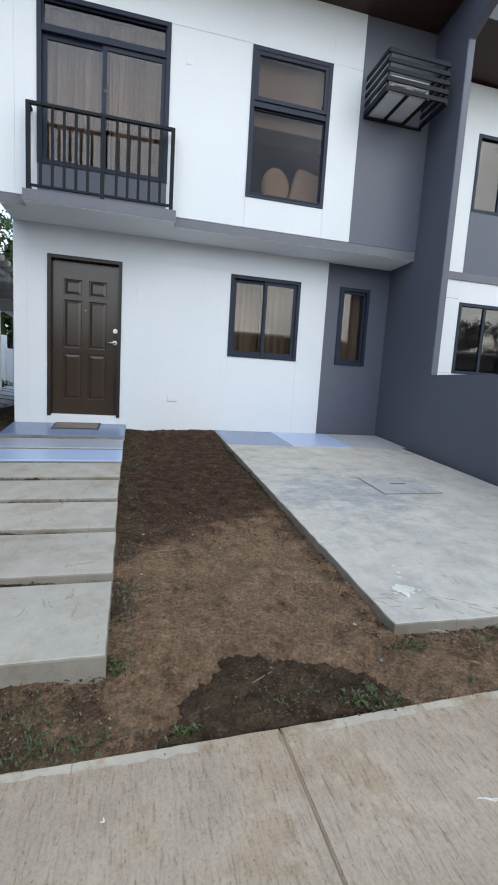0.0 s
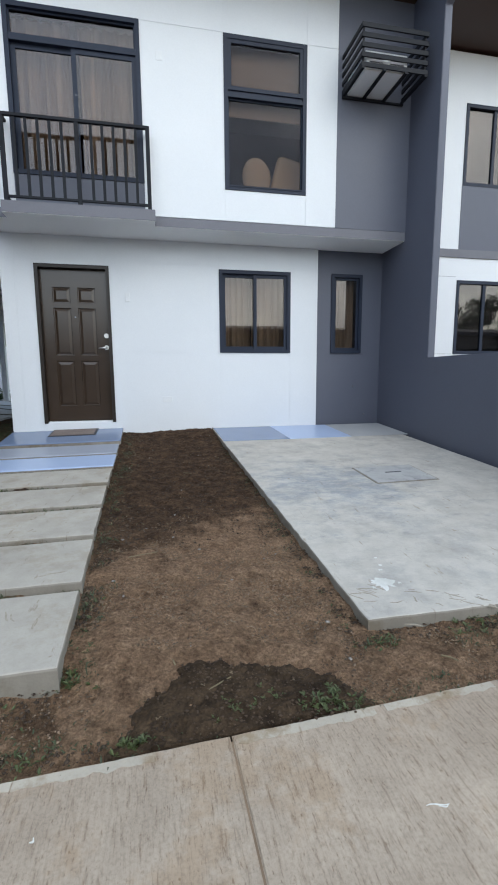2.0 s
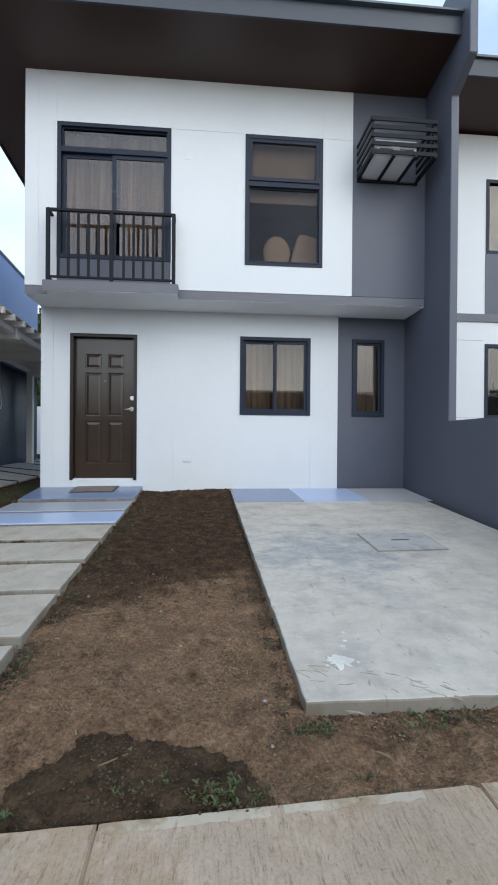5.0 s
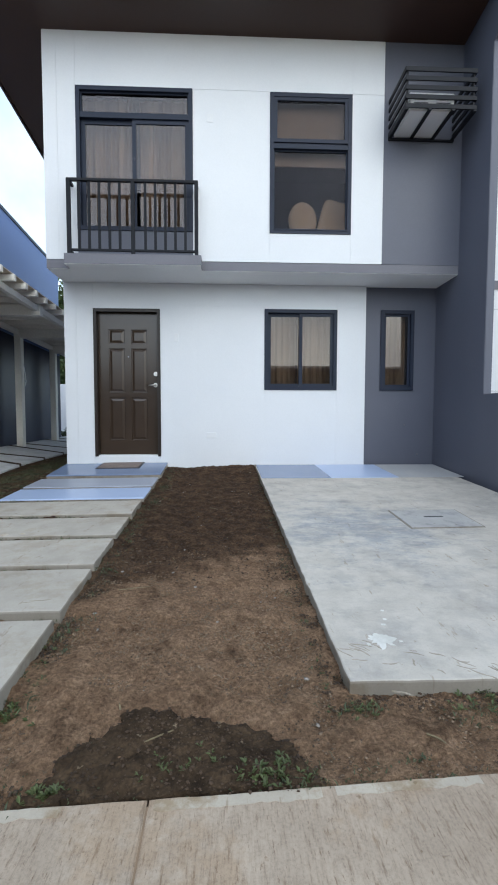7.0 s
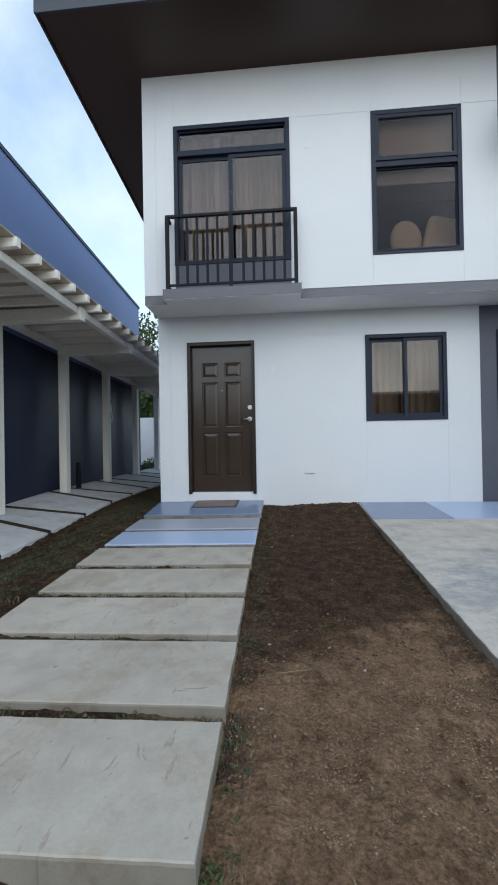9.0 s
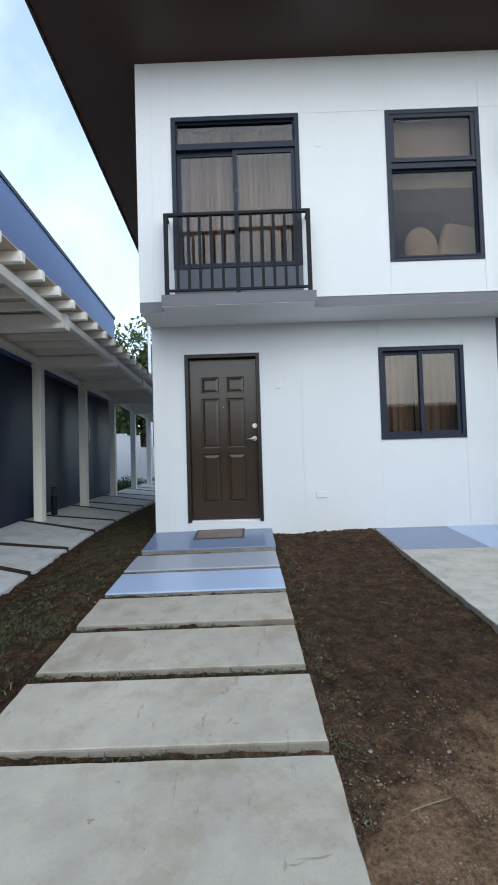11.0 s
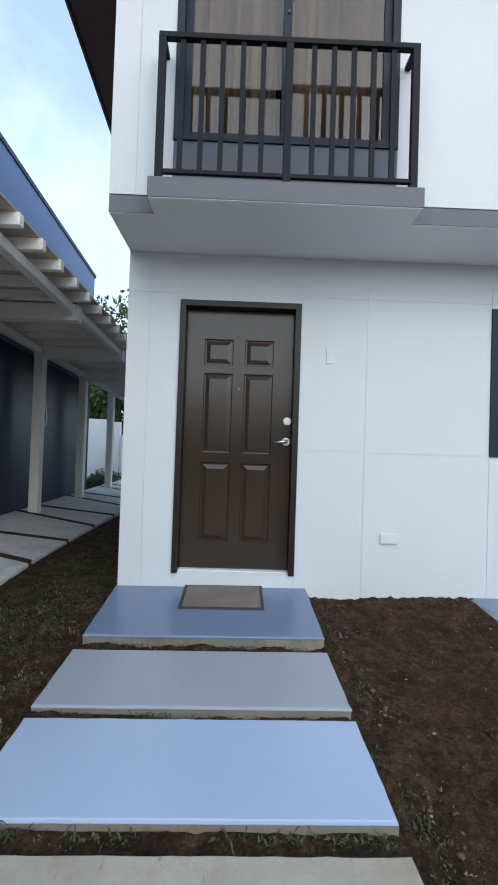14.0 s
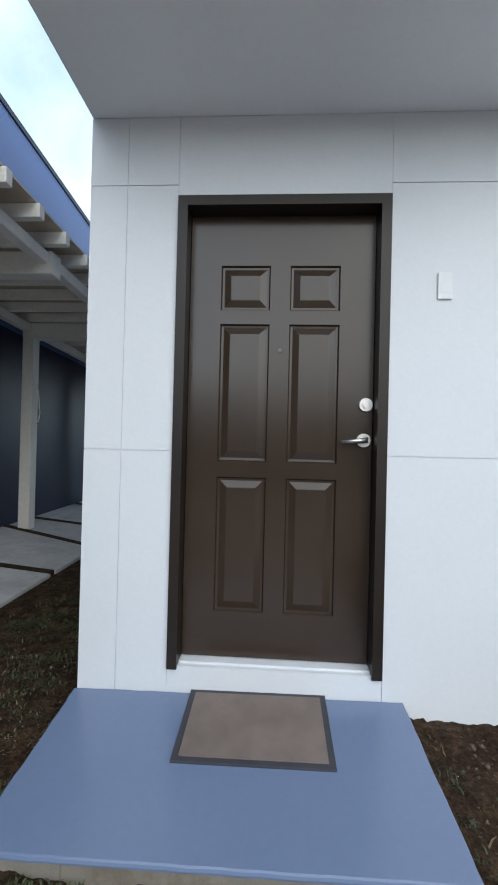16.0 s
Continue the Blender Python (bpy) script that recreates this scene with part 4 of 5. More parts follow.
wall_plate("doorbell", 0.048, 2.345, 0.062, 0.115, YL, 0.010, "white doorbell plate beside the front door", "doorbell")
wall_plate("outlet_box", 0.545, 0.945, 0.135, 0.078, YL, 0.014, "white weatherproof outlet box low on the wall", "outlet")
wall_plate("cable_plate", 0.56, 5.02, 0.075, 0.10, YU, 0.006, "white blank plate on the upper wall", "wall plate")
for x, z in ((3.42, 1.10), (3.62, 0.66)):
    tap = thing("pipe_stub", "small capped water pipe stub on the dark wall", "pipe", (x, YL + 0.06, z))
    part("stub", add_rod(bmesh.new(), (0, -0.030, 0), (0, 0.002, 0), 0.008), BAND, tap)
    part("flange", add_rod(bmesh.new(), (0, -0.005, 0), (0, 0.001, 0), 0.014), BAND, tap)

# ---------------------------------------------------------------- air conditioner and its cage


def aircon():
    x0, x1, y0, y1 = 2.875, 3.735, 5.40, YU + 0.003
    cage = thing("air_conditioner_cage", "black steel cage of flat bars on the dark wall", "cage")
    for k in range(5):
        z = 5.284 - 0.1035 * k
        part("front_bar", box((x0, y0, z - 0.025), (x1, y0 + 0.018, z + 0.025), 0.002), METAL, cage)
        for x in (x0, x1 - 0.018):
            part("side_bar", box((x, y0 + 0.019, z - 0.025), (x + 0.018, y1, z + 0.025), 0.002), METAL, cage)
    zb = 5.284 - 0.1035 * 4 - 0.025
    for x in (x0, x0 + 0.28, x0 + 0.56, x1 - 0.04):
        part("floor_bar", box((x, y0 + 0.002, zb - 0.020), (x + 0.04, y1, zb - 0.001), 0.002), METAL, cage)
    part("wall_bar", box((x0, y1 - 0.03, zb - 0.042), (x1, y1, zb - 0.021), 0.002), METAL, cage)
    for x in (x0 + 0.02, x1 - 0.04):
        part("upright", box((x, y0 + 0.019, zb), (x + 0.02, y0 + 0.036, 5.28)), METAL, cage)
    ac = thing("air_conditioner", "white window air conditioner with a louvred grille in its cage", "air conditioner")
    a0, a1, c0, c1 = 2.95, 3.49, zb + 0.002, 5.06
    casing = part("casing", box((a0, y0 + 0.06, c0), (a1, y1, c1), 0.012), PLASTIC, ac)
    grille = part("rear_grille", bar_frame(bmesh.new(), a0 + 0.01, a1 - 0.01, c0 + 0.02, c1 - 0.02, y0 + 0.045, y0 + 0.062, 0.035), PLASTIC, ac)
    for a, b in ((a0 + 0.05, (a0 + a1) / 2 - 0.05), ((a0 + a1) / 2 + 0.05, a1 - 0.05)):
        part("louvre", box((a, y0 + 0.052, c1 - 0.065), (b, y0 + 0.064, c1 - 0.050)), BAND, grille)
        for q in range(3):
            part("louvre", box((a, y0 + 0.052, c0 + 0.05 + 0.04 * q), (b, y0 + 0.066, c0 + 0.056 + 0.04 * q)), BAND, grille)
    for k in range(6):
        z = c0 + 0.08 + k * 0.03
        part("side_slot", box((a0 - 0.002, y0 + 0.12, z), (a0 + 0.004, y0 + 0.36, z + 0.012)), FRAME, casing)


aircon()

# ---------------------------------------------------------------- neighbouring house beyond the dividing wall


def next_house():
    nb = thing("house_next_door", "white and grey two-storey row house beyond the dividing wall", "house")
    yf = 6.54
    up, lo = (5.12, 6.18, 4.15, 5.30), (5.12, 6.18, 1.60, 2.75)
    part("wall", pierced("y", yf, yf + 0.15, XP2 + 0.002, 8.6, 0.05, 5.98, [up, lo]), WHITE, nb)
    part("floor_band", box((XP2 + 0.003, yf - 0.02, 3.09), (8.6, yf - 0.001, 3.21)), BAND, nb)
    part("grey_panel", box((5.115, yf - 0.008, 3.212), (6.185, yf - 0.001, 4.148)), GREY, nb)
    for z in (1.6, 2.8):
        part("panel_joint", box((XP2 + 0.003, yf - 0.0015, z), (5.1, yf + 0.001, z + 0.004)), BAND, nb)
    for hole in (up, lo):
        x0, x1, z0, z1 = hole
        mid = x0 + 0.52
        w = part("window", bar_frame(bmesh.new(), x0, x1, z0, z1, yf - 0.012, yf + 0.09, 0.05), FRAME, nb)
        part("mullion", box((mid - 0.025, yf + 0.01, z0 + 0.05), (mid + 0.025, yf + 0.05, z1 - 0.05)), FRAME, w)
        for a, b in ((x0 + 0.05, mid - 0.025), (mid + 0.025, x1 - 0.05)):
            ob = part("pane", box((a, yf + 0.03, z0 + 0.05), (b, yf + 0.035, z1 - 0.05)), GLASS, w)
            ob.visible_shadow = False
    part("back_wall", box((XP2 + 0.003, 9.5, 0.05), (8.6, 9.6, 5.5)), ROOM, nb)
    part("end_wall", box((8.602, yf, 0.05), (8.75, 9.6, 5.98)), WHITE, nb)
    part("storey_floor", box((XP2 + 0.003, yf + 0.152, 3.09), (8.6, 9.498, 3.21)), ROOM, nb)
    # near-black sheets added behind the panes to keep the rooms dark
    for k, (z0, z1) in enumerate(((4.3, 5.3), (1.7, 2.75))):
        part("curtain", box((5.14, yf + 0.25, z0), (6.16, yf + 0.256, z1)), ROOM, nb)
    ye = 5.65
    za = lambda y: 6.02 - PITCH * (y - yf)
    part("roof_soffit", prism([(ye, za(ye)), (10.2, za(10.2)), (10.2, za(10.2) + 0.03), (ye, za(ye) + 0.03)], "x", XP2 + 0.003, 9.6), BROWN, nb)
    part("roof_fascia", box((XP2 + 0.003, ye - 0.028, za(ye) - 0.03), (9.6, ye - 0.001, za(ye) + 0.19)), FASCIA, nb)
    part("roof_sheet", prism([(ye - 0.06, za(ye) + 0.20), (10.2, za(10.2) + 0.2), (10.2, za(10.2) + 0.23), (ye - 0.06, za(ye) + 0.23)], "x", XP2 + 0.003, 9.65), ROOFING, nb)


next_house()

# ---------------------------------------------------------------- blue-grey building and pergola walk


def blue_building():
    nb = thing("blue_grey_building", "blue-grey rendered single-pitch building along the covered walk", "building")
    part("upper_wall", prism([(1.035, 3.288), (1.035, 6.317), (12.80, 5.265), (12.80, 2.895)], "x", -4.163, -3.950), NEIGHBOUR, nb, "blue-grey render")
    part("lower_wall", prism([(1.035, 0.13), (1.035, 3.286), (12.80, 2.893), (12.80, 0.13)], "x", -4.163, -3.953), DARK_LOWER, nb, "much darker navy lower wall")
    part("end_wall", box((-11.0, 12.63, 0.2), (-4.165, 12.79, 5.2)), NEIGHBOUR, nb)
    part("roof_edge", prism([(0.93, 6.328), (0.93, 6.402), (12.84, 5.329), (12.84, 5.265)], "x", -4.48, -3.93), FASCIA, nb)
    part("roof", prism([(0.93, 6.317), (0.93, 6.36), (12.82, 5.286), (12.82, 5.244)], "x", -11.0, -4.482), FASCIA, nb)
    part("near_wall", box((-11.0, 1.035, 0.2), (-4.165, 1.19, 6.1)), NEIGHBOUR, nb)


blue_building()


walkway = thing("walkway", "grey concrete walkway slabs under the pergola", "walkway", kind="structure")
y = 0.93
k = 0
while y < 18:
    s0, s1 = (0.32, -0.05) if k % 2 else (-0.05, 0.32)
    pts = [(-3.945, y + s0), (-2.674, y), (-2.674, y + 0.868), (-3.945, y + 0.868 + s1)]
    bm = prism(pts, "z", -0.12, 0.0, 0.006)
    for v in bm.verts:
        v.co.z += walk_z(v.co.y, v.co.x)
    part("walkway_slab", bm, WALK, walkway)
    bm = prism([(-3.94, y + 0.862 + s1), (-2.69, y + 0.866), (-2.69, y + 0.958), (-3.94, y + 0.962 + s1)], "z", -0.10, 0.006)
    for v in bm.verts:
        v.co.z += walk_z(v.co.y, v.co.x)
    part("joint_soil", bm, HEAP, walkway, "dark soil in the joint")
    y += 0.957
    k += 1


def pergola():
    per = thing("pergola", "cream painted pergola with posts, beams and close rafters", "pergola")
    top = lambda y: 3.187 - 0.034 * (y - 6.243)
    ys = [2.48 + 1.844 * k for k in range(9)]
    for yp in ys:
        part("post", box((-3.77, yp - 0.069, walk_z(yp) - 0.02), (-3.632, yp + 0.069, top(yp) - 0.178), 0.008), PERGOLA, per)
        part("cross_beam", box((-3.772, yp - 0.074, top(yp) - 0.18), (-2.45, yp + 0.074, top(yp) - 0.002), 0.008), PERGOLA, per)
    for a, b in zip(ys, ys[1:]):
        for x in (-2.568, -3.75):
            p = [(a + 0.075, top(a) - 0.106), (b - 0.075, top(b) - 0.106), (b - 0.075, top(b) - 0.012), (a + 0.075, top(a) - 0.012)]
            part("purlin", prism(p, "x", x, x + 0.09, 0.005), PERGOLA, per)
    y = 2.63
    while y < 17.3:
        part("rafter", box((-3.94, y - 0.032, top(y) + 0.0), (-2.29, y + 0.034, top(y) + 0.096), 0.006), PERGOLA, per)
        y += 0.374
    part("cover_sheet", prism([(2.4, top(2.4) + 0.098), (17.4, top(17.4) + 0.098), (17.4, top(17.4) + 0.110), (2.4, top(2.4) + 0.110)], "x", -3.945, -2.32), PLY, per, "brown boards laid over the rafters")
    cable = bmesh.new()
    loop = [(-3.625, ys[4] + 0.02, 2.35), (-3.60, ys[4] + 0.03, 2.15), (-3.585, ys[4] + 0.03, 1.98), (-3.60, ys[4] + 0.03, 1.88), (-3.626, ys[4] + 0.02, 1.84)]
    for a, b in zip(loop, loop[1:]):
        add_rod(cable, a, b, 0.007, segments=7)
    part("cable_loop", cable, PLASTIC, per, "loose white cable looped on a post")


pergola()

lamp = thing("garden_light", "black bollard light with a clear glass head", "garden light", (-3.76, 8.64, -0.03))
part("bollard", add_rod(bmesh.new(), (0, 0, 0.5), (0, 0, 0.90), 0.05, segments=20), METAL, lamp)
part("glass_head", add_rod(bmesh.new(), (0, 0, 0.90), (0, 0, 1.04), 0.042, segments=20), LAMP_GLASS, lamp)
part("cap", add_rod(bmesh.new(), (0, 0, 1.04), (0, 0, 1.06), 0.045, segments=20), METAL, lamp)

structure("boundary_wall_1", box((-5.2, 18.0, 0.2), (-4.70, 18.2, 2.42)), BACKWALL, "white painted boundary wall behind the walk", "wall")
structure("boundary_wall_2", box((-4.695, 18.02, 0.2), (14.0, 18.18, 1.95)), BACKWALL, "white painted boundary wall further back", "wall")
structure("boundary_wall_3", box((-16.0, 18.02, 0.2), (-5.205, 18.18, 2.5)), BACKWALL, "white painted boundary wall behind the building", "wall")

# ---------------------------------------------------------------- trees and plants


def leaf_cloud(centres, count, size, seed, flat=1.0):
    rng = np.random.default_rng(seed)
    verts, faces = [], []
    for cx, cy, cz, r in centres:
        for _ in range(count):
            d = rng.normal(size=3)
            d /= np.linalg.norm(d)
            p = np.array((cx, cy, cz)) + d * r * rng.uniform(0.35, 1.08) * np.array((1, 1, flat))
            a = rng.normal(size=3)
            a /= np.linalg.norm(a)
            b = np.cross(a, rng.normal(size=3))
            b /= np.linalg.norm(b)
            l, w = size * rng.uniform(0.6, 1.3), size * rng.uniform(0.25, 0.5)
            k = len(verts)
            verts += [tuple(p - a * l), tuple(p + b * w), tuple(p + a * l), tuple(p - b * w)]
            faces.append((k, k + 1, k + 2, k + 3))
    return verts, faces


def tree(at, height, seed, label):
    rng = random.Random(seed)
    t = thing("tree", label, "tree", at, "trees behind the houses")
    bm = bmesh.new()
    add_rod(bm, (0, 0, -0.2), (0.1, 0, height * 0.35), 0.16, 0.11, 10)
    tips = []
    for k in range(9):
        a = k * 2.4 + rng.random()
        r = height * rng.uniform(0.12, 0.30)
        tip = (r * math.cos(a), r * math.sin(a), height * rng.uniform(0.42, 0.98))
        add_rod(bm, (0.1, 0, height * rng.uniform(0.28, 0.36)), tip, 0.06, 0.015, 7)
        tips.append((*tip, height * rng.uniform(0.08, 0.15)))
        tips.append((tip[0] * 0.6 + rng.uniform(-0.5, 0.5), tip[1] * 0.6, tip[2] * 0.85, height * rng.uniform(0.07, 0.12)))
    part("trunk", bm, BARK, t)
    verts, faces = leaf_cloud(tips, 420, height * 0.021, seed)
    me = bpy.data.meshes.new("crown")
    me.from_pydata(verts, [], faces)
    me.materials.append(LEAF)
    crown = new("crown", me)
    crown.parent = t
    return t


first = tree((-6.2, 24.5, 0.4), 7.6, 3, "leafy green tree behind the boundary wall")
for x, y, s, a in ((-8.6, 23.5, 0.95, 40), (-4.6, 25.5, 0.85, 110), (-11.5, 25, 1.0, 200), (-3.0, 27, 0.8, 300), (0.5, 27, 0.8, 15), (-7.4, 21.0, 0.62, 77), (-5.3, 20.6, 0.60, 33), (-6.3, 20.4, 0.55, 140), (-4.4, 20.8, 0.52, 250), (-3.6, 21.5, 0.6, 310)):
    c = copy_thing(first, pose(x, y, 0.4, 0, 0, a))
    c.scale = (s, s, s)
second = tree((28.0, -24, 0.0), 7.5, 8, "dense green tree across the road")
for x, y, s, a in ((31, -25, 1.05, 30), (34, -23, 0.9, 100), (37, -26, 1.1, 160), (41, -25, 1.0, 220), (45, -27, 1.1, 260), (50, -26, 1.2, 10), (-30, -27, 1.1, 80), (-36, -26, 1.2, 150)):
    c = copy_thing(second, pose(x, y, 0.0, 0, 0, a))
    c.scale = (s, s, s)
structure("utility_pole", add_rod(bmesh.new(), (-4.45, 19.0, 0.3), (-4.45, 19.0, 6.94), 0.075, 0.062, 12), BACKWALL, "pale concrete pole behind the pergola", "pole")

# long low row across the road, seen only in the window panes
opposite = thing("row_house", "plain dark row of low houses across the road", "house")
part("wall", box((-18, -16.5, 0.0), (25.0, -11.0, 3.6)), ROWHOUSE, opposite)
part("roof", prism([(-17.0, 3.6), (-10.5, 3.6), (-10.5, 3.8), (-13.75, 4.3), (-17.0, 3.8)], "x", -18.4, 25.4), FASCIA, opposite)


def bush(at, r, seed, label):
    b = thing("bush", label, "bush", at)
    verts, faces = leaf_cloud([(0, 0, r * 0.7, r), (r * 0.8, 0.1, r * 0.6, r * 0.8), (-r * 0.7, 0.1, r * 0.5, r * 0.7)], 260, 0.05, seed, 0.8)
    me = bpy.data.meshes.new("foliage")
    me.from_pydata(verts, [], faces)
    me.materials.append(LEAF)
    f = new("foliage", me)
    f.parent = b
    part("stem", add_rod(bmesh.new(), (0, 0, -0.1), (0, 0, r * 0.7), 0.02, 0.01, 7), BARK, b)


bush((-4.3, 14.6, 0.42), 0.32, 5, "low dark green bush by the boundary wall")
bush((-4.6, 16.2, 0.42), 0.36, 6, "low dark green bush by the boundary wall")
bush((-3.9, 16.9, 0.42), 0.30, 7, "low dark green bush by the boundary wall")


def tufts(name, spots, mat, blade, label, category, rise=0.0):
    rng = random.Random(len(spots))
    verts, faces = [], []
    for x, y, n, spread, h in spots:
        for _ in range(n):
            px, py = x + rng.gauss(0, spread), y + rng.gauss(0, spread * 0.5)
            z = soil_z(px, py) - 0.004 + rng.random() * rise
            a = rng.uniform(0, 6.28)
            l = 0.7 * h * rng.uniform(0.4, 1.15)
            lean = l * rng.uniform(0.5, 1.8)
            w = blade * rng.uniform(0.6, 1.4)
            dx, dy = math.cos(a), math.sin(a)
            k = len(verts)
            verts += [(px - dy * w, py + dx * w, z), (px + dy * w, py - dx * w, z), (px + dx * lean * 0.45 + dy * w * 0.8, py + dy * lean * 0.45 - dx * w * 0.8, z + l * 0.6),
                      (px + dx * lean * 0.45 - dy * w * 0.8, py + dy * lean * 0.45 + dx * w * 0.8, z + l * 0.6), (px + dx * lean, py + dy * lean, z + l * 0.62)]
            faces += [(k, k + 1, k + 2, k + 3), (k + 3, k + 2, k + 4)]
    me = bpy.data.meshes.new(name)
    me.from_pydata(verts, [], faces)
    me.materials.append(mat)
    tagged(new(name, me), label, category, kind="stuff")


rng = random.Random(11)
green = [(-0.30, 1.42, 60, 0.08, 0.045), (-0.62, 1.38, 60, 0.1, 0.045), (-0.18, 1.31, 40, 0.06, 0.05), (-0.5, 1.30, 40, 0.1, 0.045), (2.0, 1.42, 30, 0.08, 0.045), (1.72, 1.62, 26, 0.06, 0.045), (0.98, 1.36, 90, 0.06, 0.05), (0.72, 1.36, 30, 0.05, 0.05), (0.30, 1.30, 26, 0.05, 0.05), (1.32, 1.66, 30, 0.05, 0.06), (1.95, 1.70, 26, 0.06, 0.06),
         (0.05, 1.62, 40, 0.05, 0.08), (-0.12, 1.38, 26, 0.10, 0.05), (-0.45, 1.36, 20, 0.1, 0.05), (2.3, 1.5, 24, 0.1, 0.06)]
for k in range(90):
    green.append((0.02 + rng.gauss(0, 0.035), rng.uniform(1.6, 6.4), rng.randint(2, 9), 0.03, 0.06))
for k in range(46):
    green.append((1.22 + rng.gauss(0, 0.03), rng.uniform(1.8, 6.2), rng.randint(2, 5), 0.03, 0.035))
for y0, y1, *_ in STEPS[:-1]:
    for k in range(22):
        green.append((rng.uniform(-1.5, -0.1), y0 - 0.045, rng.randint(2, 7), 0.03, 0.07))
for k in range(200):
    green.append((rng.uniform(-2.3, -1.6), rng.uniform(2.0, 4.6), rng.randint(8, 18), 0.06, 0.06))
for k in range(260):
    green.append((rng.uniform(-2.48, -1.62), rng.uniform(1.6, 6.5), rng.randint(2, 7), 0.05, 0.04))
for k in range(260):
    green.append((rng.uniform(-2.45, -1.62), rng.uniform(4.0, 9.0), rng.randint(5, 14), 0.05, 0.08))
for k in range(40):
    green.append((rng.uniform(-2.4, 3.7), rng.uniform(1.30, 1.5), rng.randint(1, 4), 0.03, 0.035))
for k in range(26):
    green.append((rng.uniform(-0.7, 2.6), rng.uniform(1.31, 1.42), rng.randint(4, 10), 0.025, 0.045))
green = [(x, y, int(n * 2.6) + 1, sp * 1.05, h * 0.46) for x, y, n, sp, h in green]
tufts("grass", green, GRASS, 0.0026, "small green weeds and grass at the slab edges", "grass", 0.014)
straw = []
for k in range(460):
    straw.append((rng.uniform(-2.45, -1.58), rng.uniform(1.6, 9.5), rng.randint(4, 12), 0.04, 0.042))
for k in range(150):
    straw.append((rng.uniform(0.0, 1.25), rng.uniform(1.35, 6.5), rng.randint(1, 2), 0.03, 0.03))
for y0, y1, *_ in STEPS[:-1]:
    for k in range(8):
        straw.append((rng.uniform(-1.5, -0.1), y0 - 0.05, rng.randint(1, 3), 0.025, 0.03))
for k in range(30):
    straw.append((0.03 + rng.gauss(0, 0.03), rng.uniform(1.6, 6.4), rng.randint(1, 4), 0.03, 0.04))
tufts("dry_grass", straw, DRY, 0.0026, "dry straw and dead grass lying on the soil", "grass")


def lumps(name, count, areas, rmin, rmax, mat, seed, label, category, over=None):
    rng = random.Random(seed)
    verts, faces = [], []
    base = [(1, 0, 0), (0, 1, 0), (-1, 0, 0), (0, -1, 0), (0, 0, 1), (0, 0, -1), (0.62, 0.62, 0.45), (-0.62, 0.62, 0.45), (-0.62, -0.62, 0.45), (0.62, -0.62, 0.45)]
    tri = [(0, 6, 9), (6, 0, 1), (1, 7, 6), (7, 1, 2), (2, 8, 7), (8, 2, 3), (3, 9, 8), (9, 3, 0), (4, 9, 6), (4, 6, 7), (4, 7, 8), (4, 8, 9), (0, 5, 1), (1, 5, 2), (2, 5, 3), (3, 5, 0), (0, 9, 6)]
    sizes = [(a[1] - a[0]) * (a[3] - a[2]) for a in areas]
    for x0, x1, y0, y1 in rng.choices(areas, sizes, k=count):
        x, y = rng.uniform(x0, x1), rng.uniform(y0, y1)
        r = rmin + (rmax - rmin) * rng.random() ** 3.4
        up = over(x, y) if over else 0.0
        if up < -0.001:
            continue
        z = soil_z(x, y) + up + 0.25 * r
        sx, sy, sz = rng.uniform(0.7, 1.3), rng.uniform(0.7, 1.3), rng.uniform(0.45, 0.8)
        k = len(verts)
        for a, b, c in base:
            j = rng.uniform(0.75, 1.2)
            verts.append((x + a * r * sx * j, y + b * r * sy * j, z + c * r * sz * j))
        faces += [tuple(k + i for i in f) for f in tri]
    me = bpy.data.meshes.new(name)
    me.from_pydata(verts, [], faces)
    me.materials.append(mat)
    for f in me.polygons:
        f.use_smooth = True
    tagged(new(name, me), label, category, kind="stuff")


BED = (0.0, 1.24, 1.7, 6.45)
lumps("soil_clods", 12000, [(0.0, 1.24, 1.7, 2.7), (0.3, 1.24, 1.7, 3.2), (-0.6, 0.15, 1.34, 1.72), (1.1, 3.8, 1.34, 1.72)], 0.0014, 0.0075, CLOD, 4, "small crumbs and clods of dry brown soil", "soil")
lumps("moist_clods", 14000, [(0.0, 1.24, 2.7, 6.45), (0.0, 1.24, 2.7, 6.45), (-2.6, -1.55, 1.6, 7.5)], 0.0014, 0.0095, MOIST_CLOD, 5, "small crumbs of dark moist soil", "soil")
lumps("edge_clods", 7000, [(0.0, 0.22, 1.7, 3.0), (1.02, 1.24, 1.75, 3.2), (-0.9, 0.2, 1.33, 1.55), (1.0, 3.8, 1.36, 1.72), (0.2, 1.1, 1.7, 1.95)], 0.0012, 0.0065, DAMP_CLOD, 6, "dark damp clods along the slab and road edges", "soil")
lumps("heap_clods", 2600, [(0.15, 1.2, 1.29, 1.72)], 0.0012, 0.0075, MOIST_CLOD, 12, "dark crumbs and clods on the soil heap", "soil", heap_h)
lumps("bed_clods", 420, [(0.02, 0.2, 2.9, 6.45), (0.05, 1.2, 6.2, 6.52), (-1.5, -0.1, 5.70, 5.79), (1.05, 1.22, 3.2, 6.45)], 0.004, 0.019, DAMP_CLOD, 13, "larger broken clods along the bed edges", "soil")
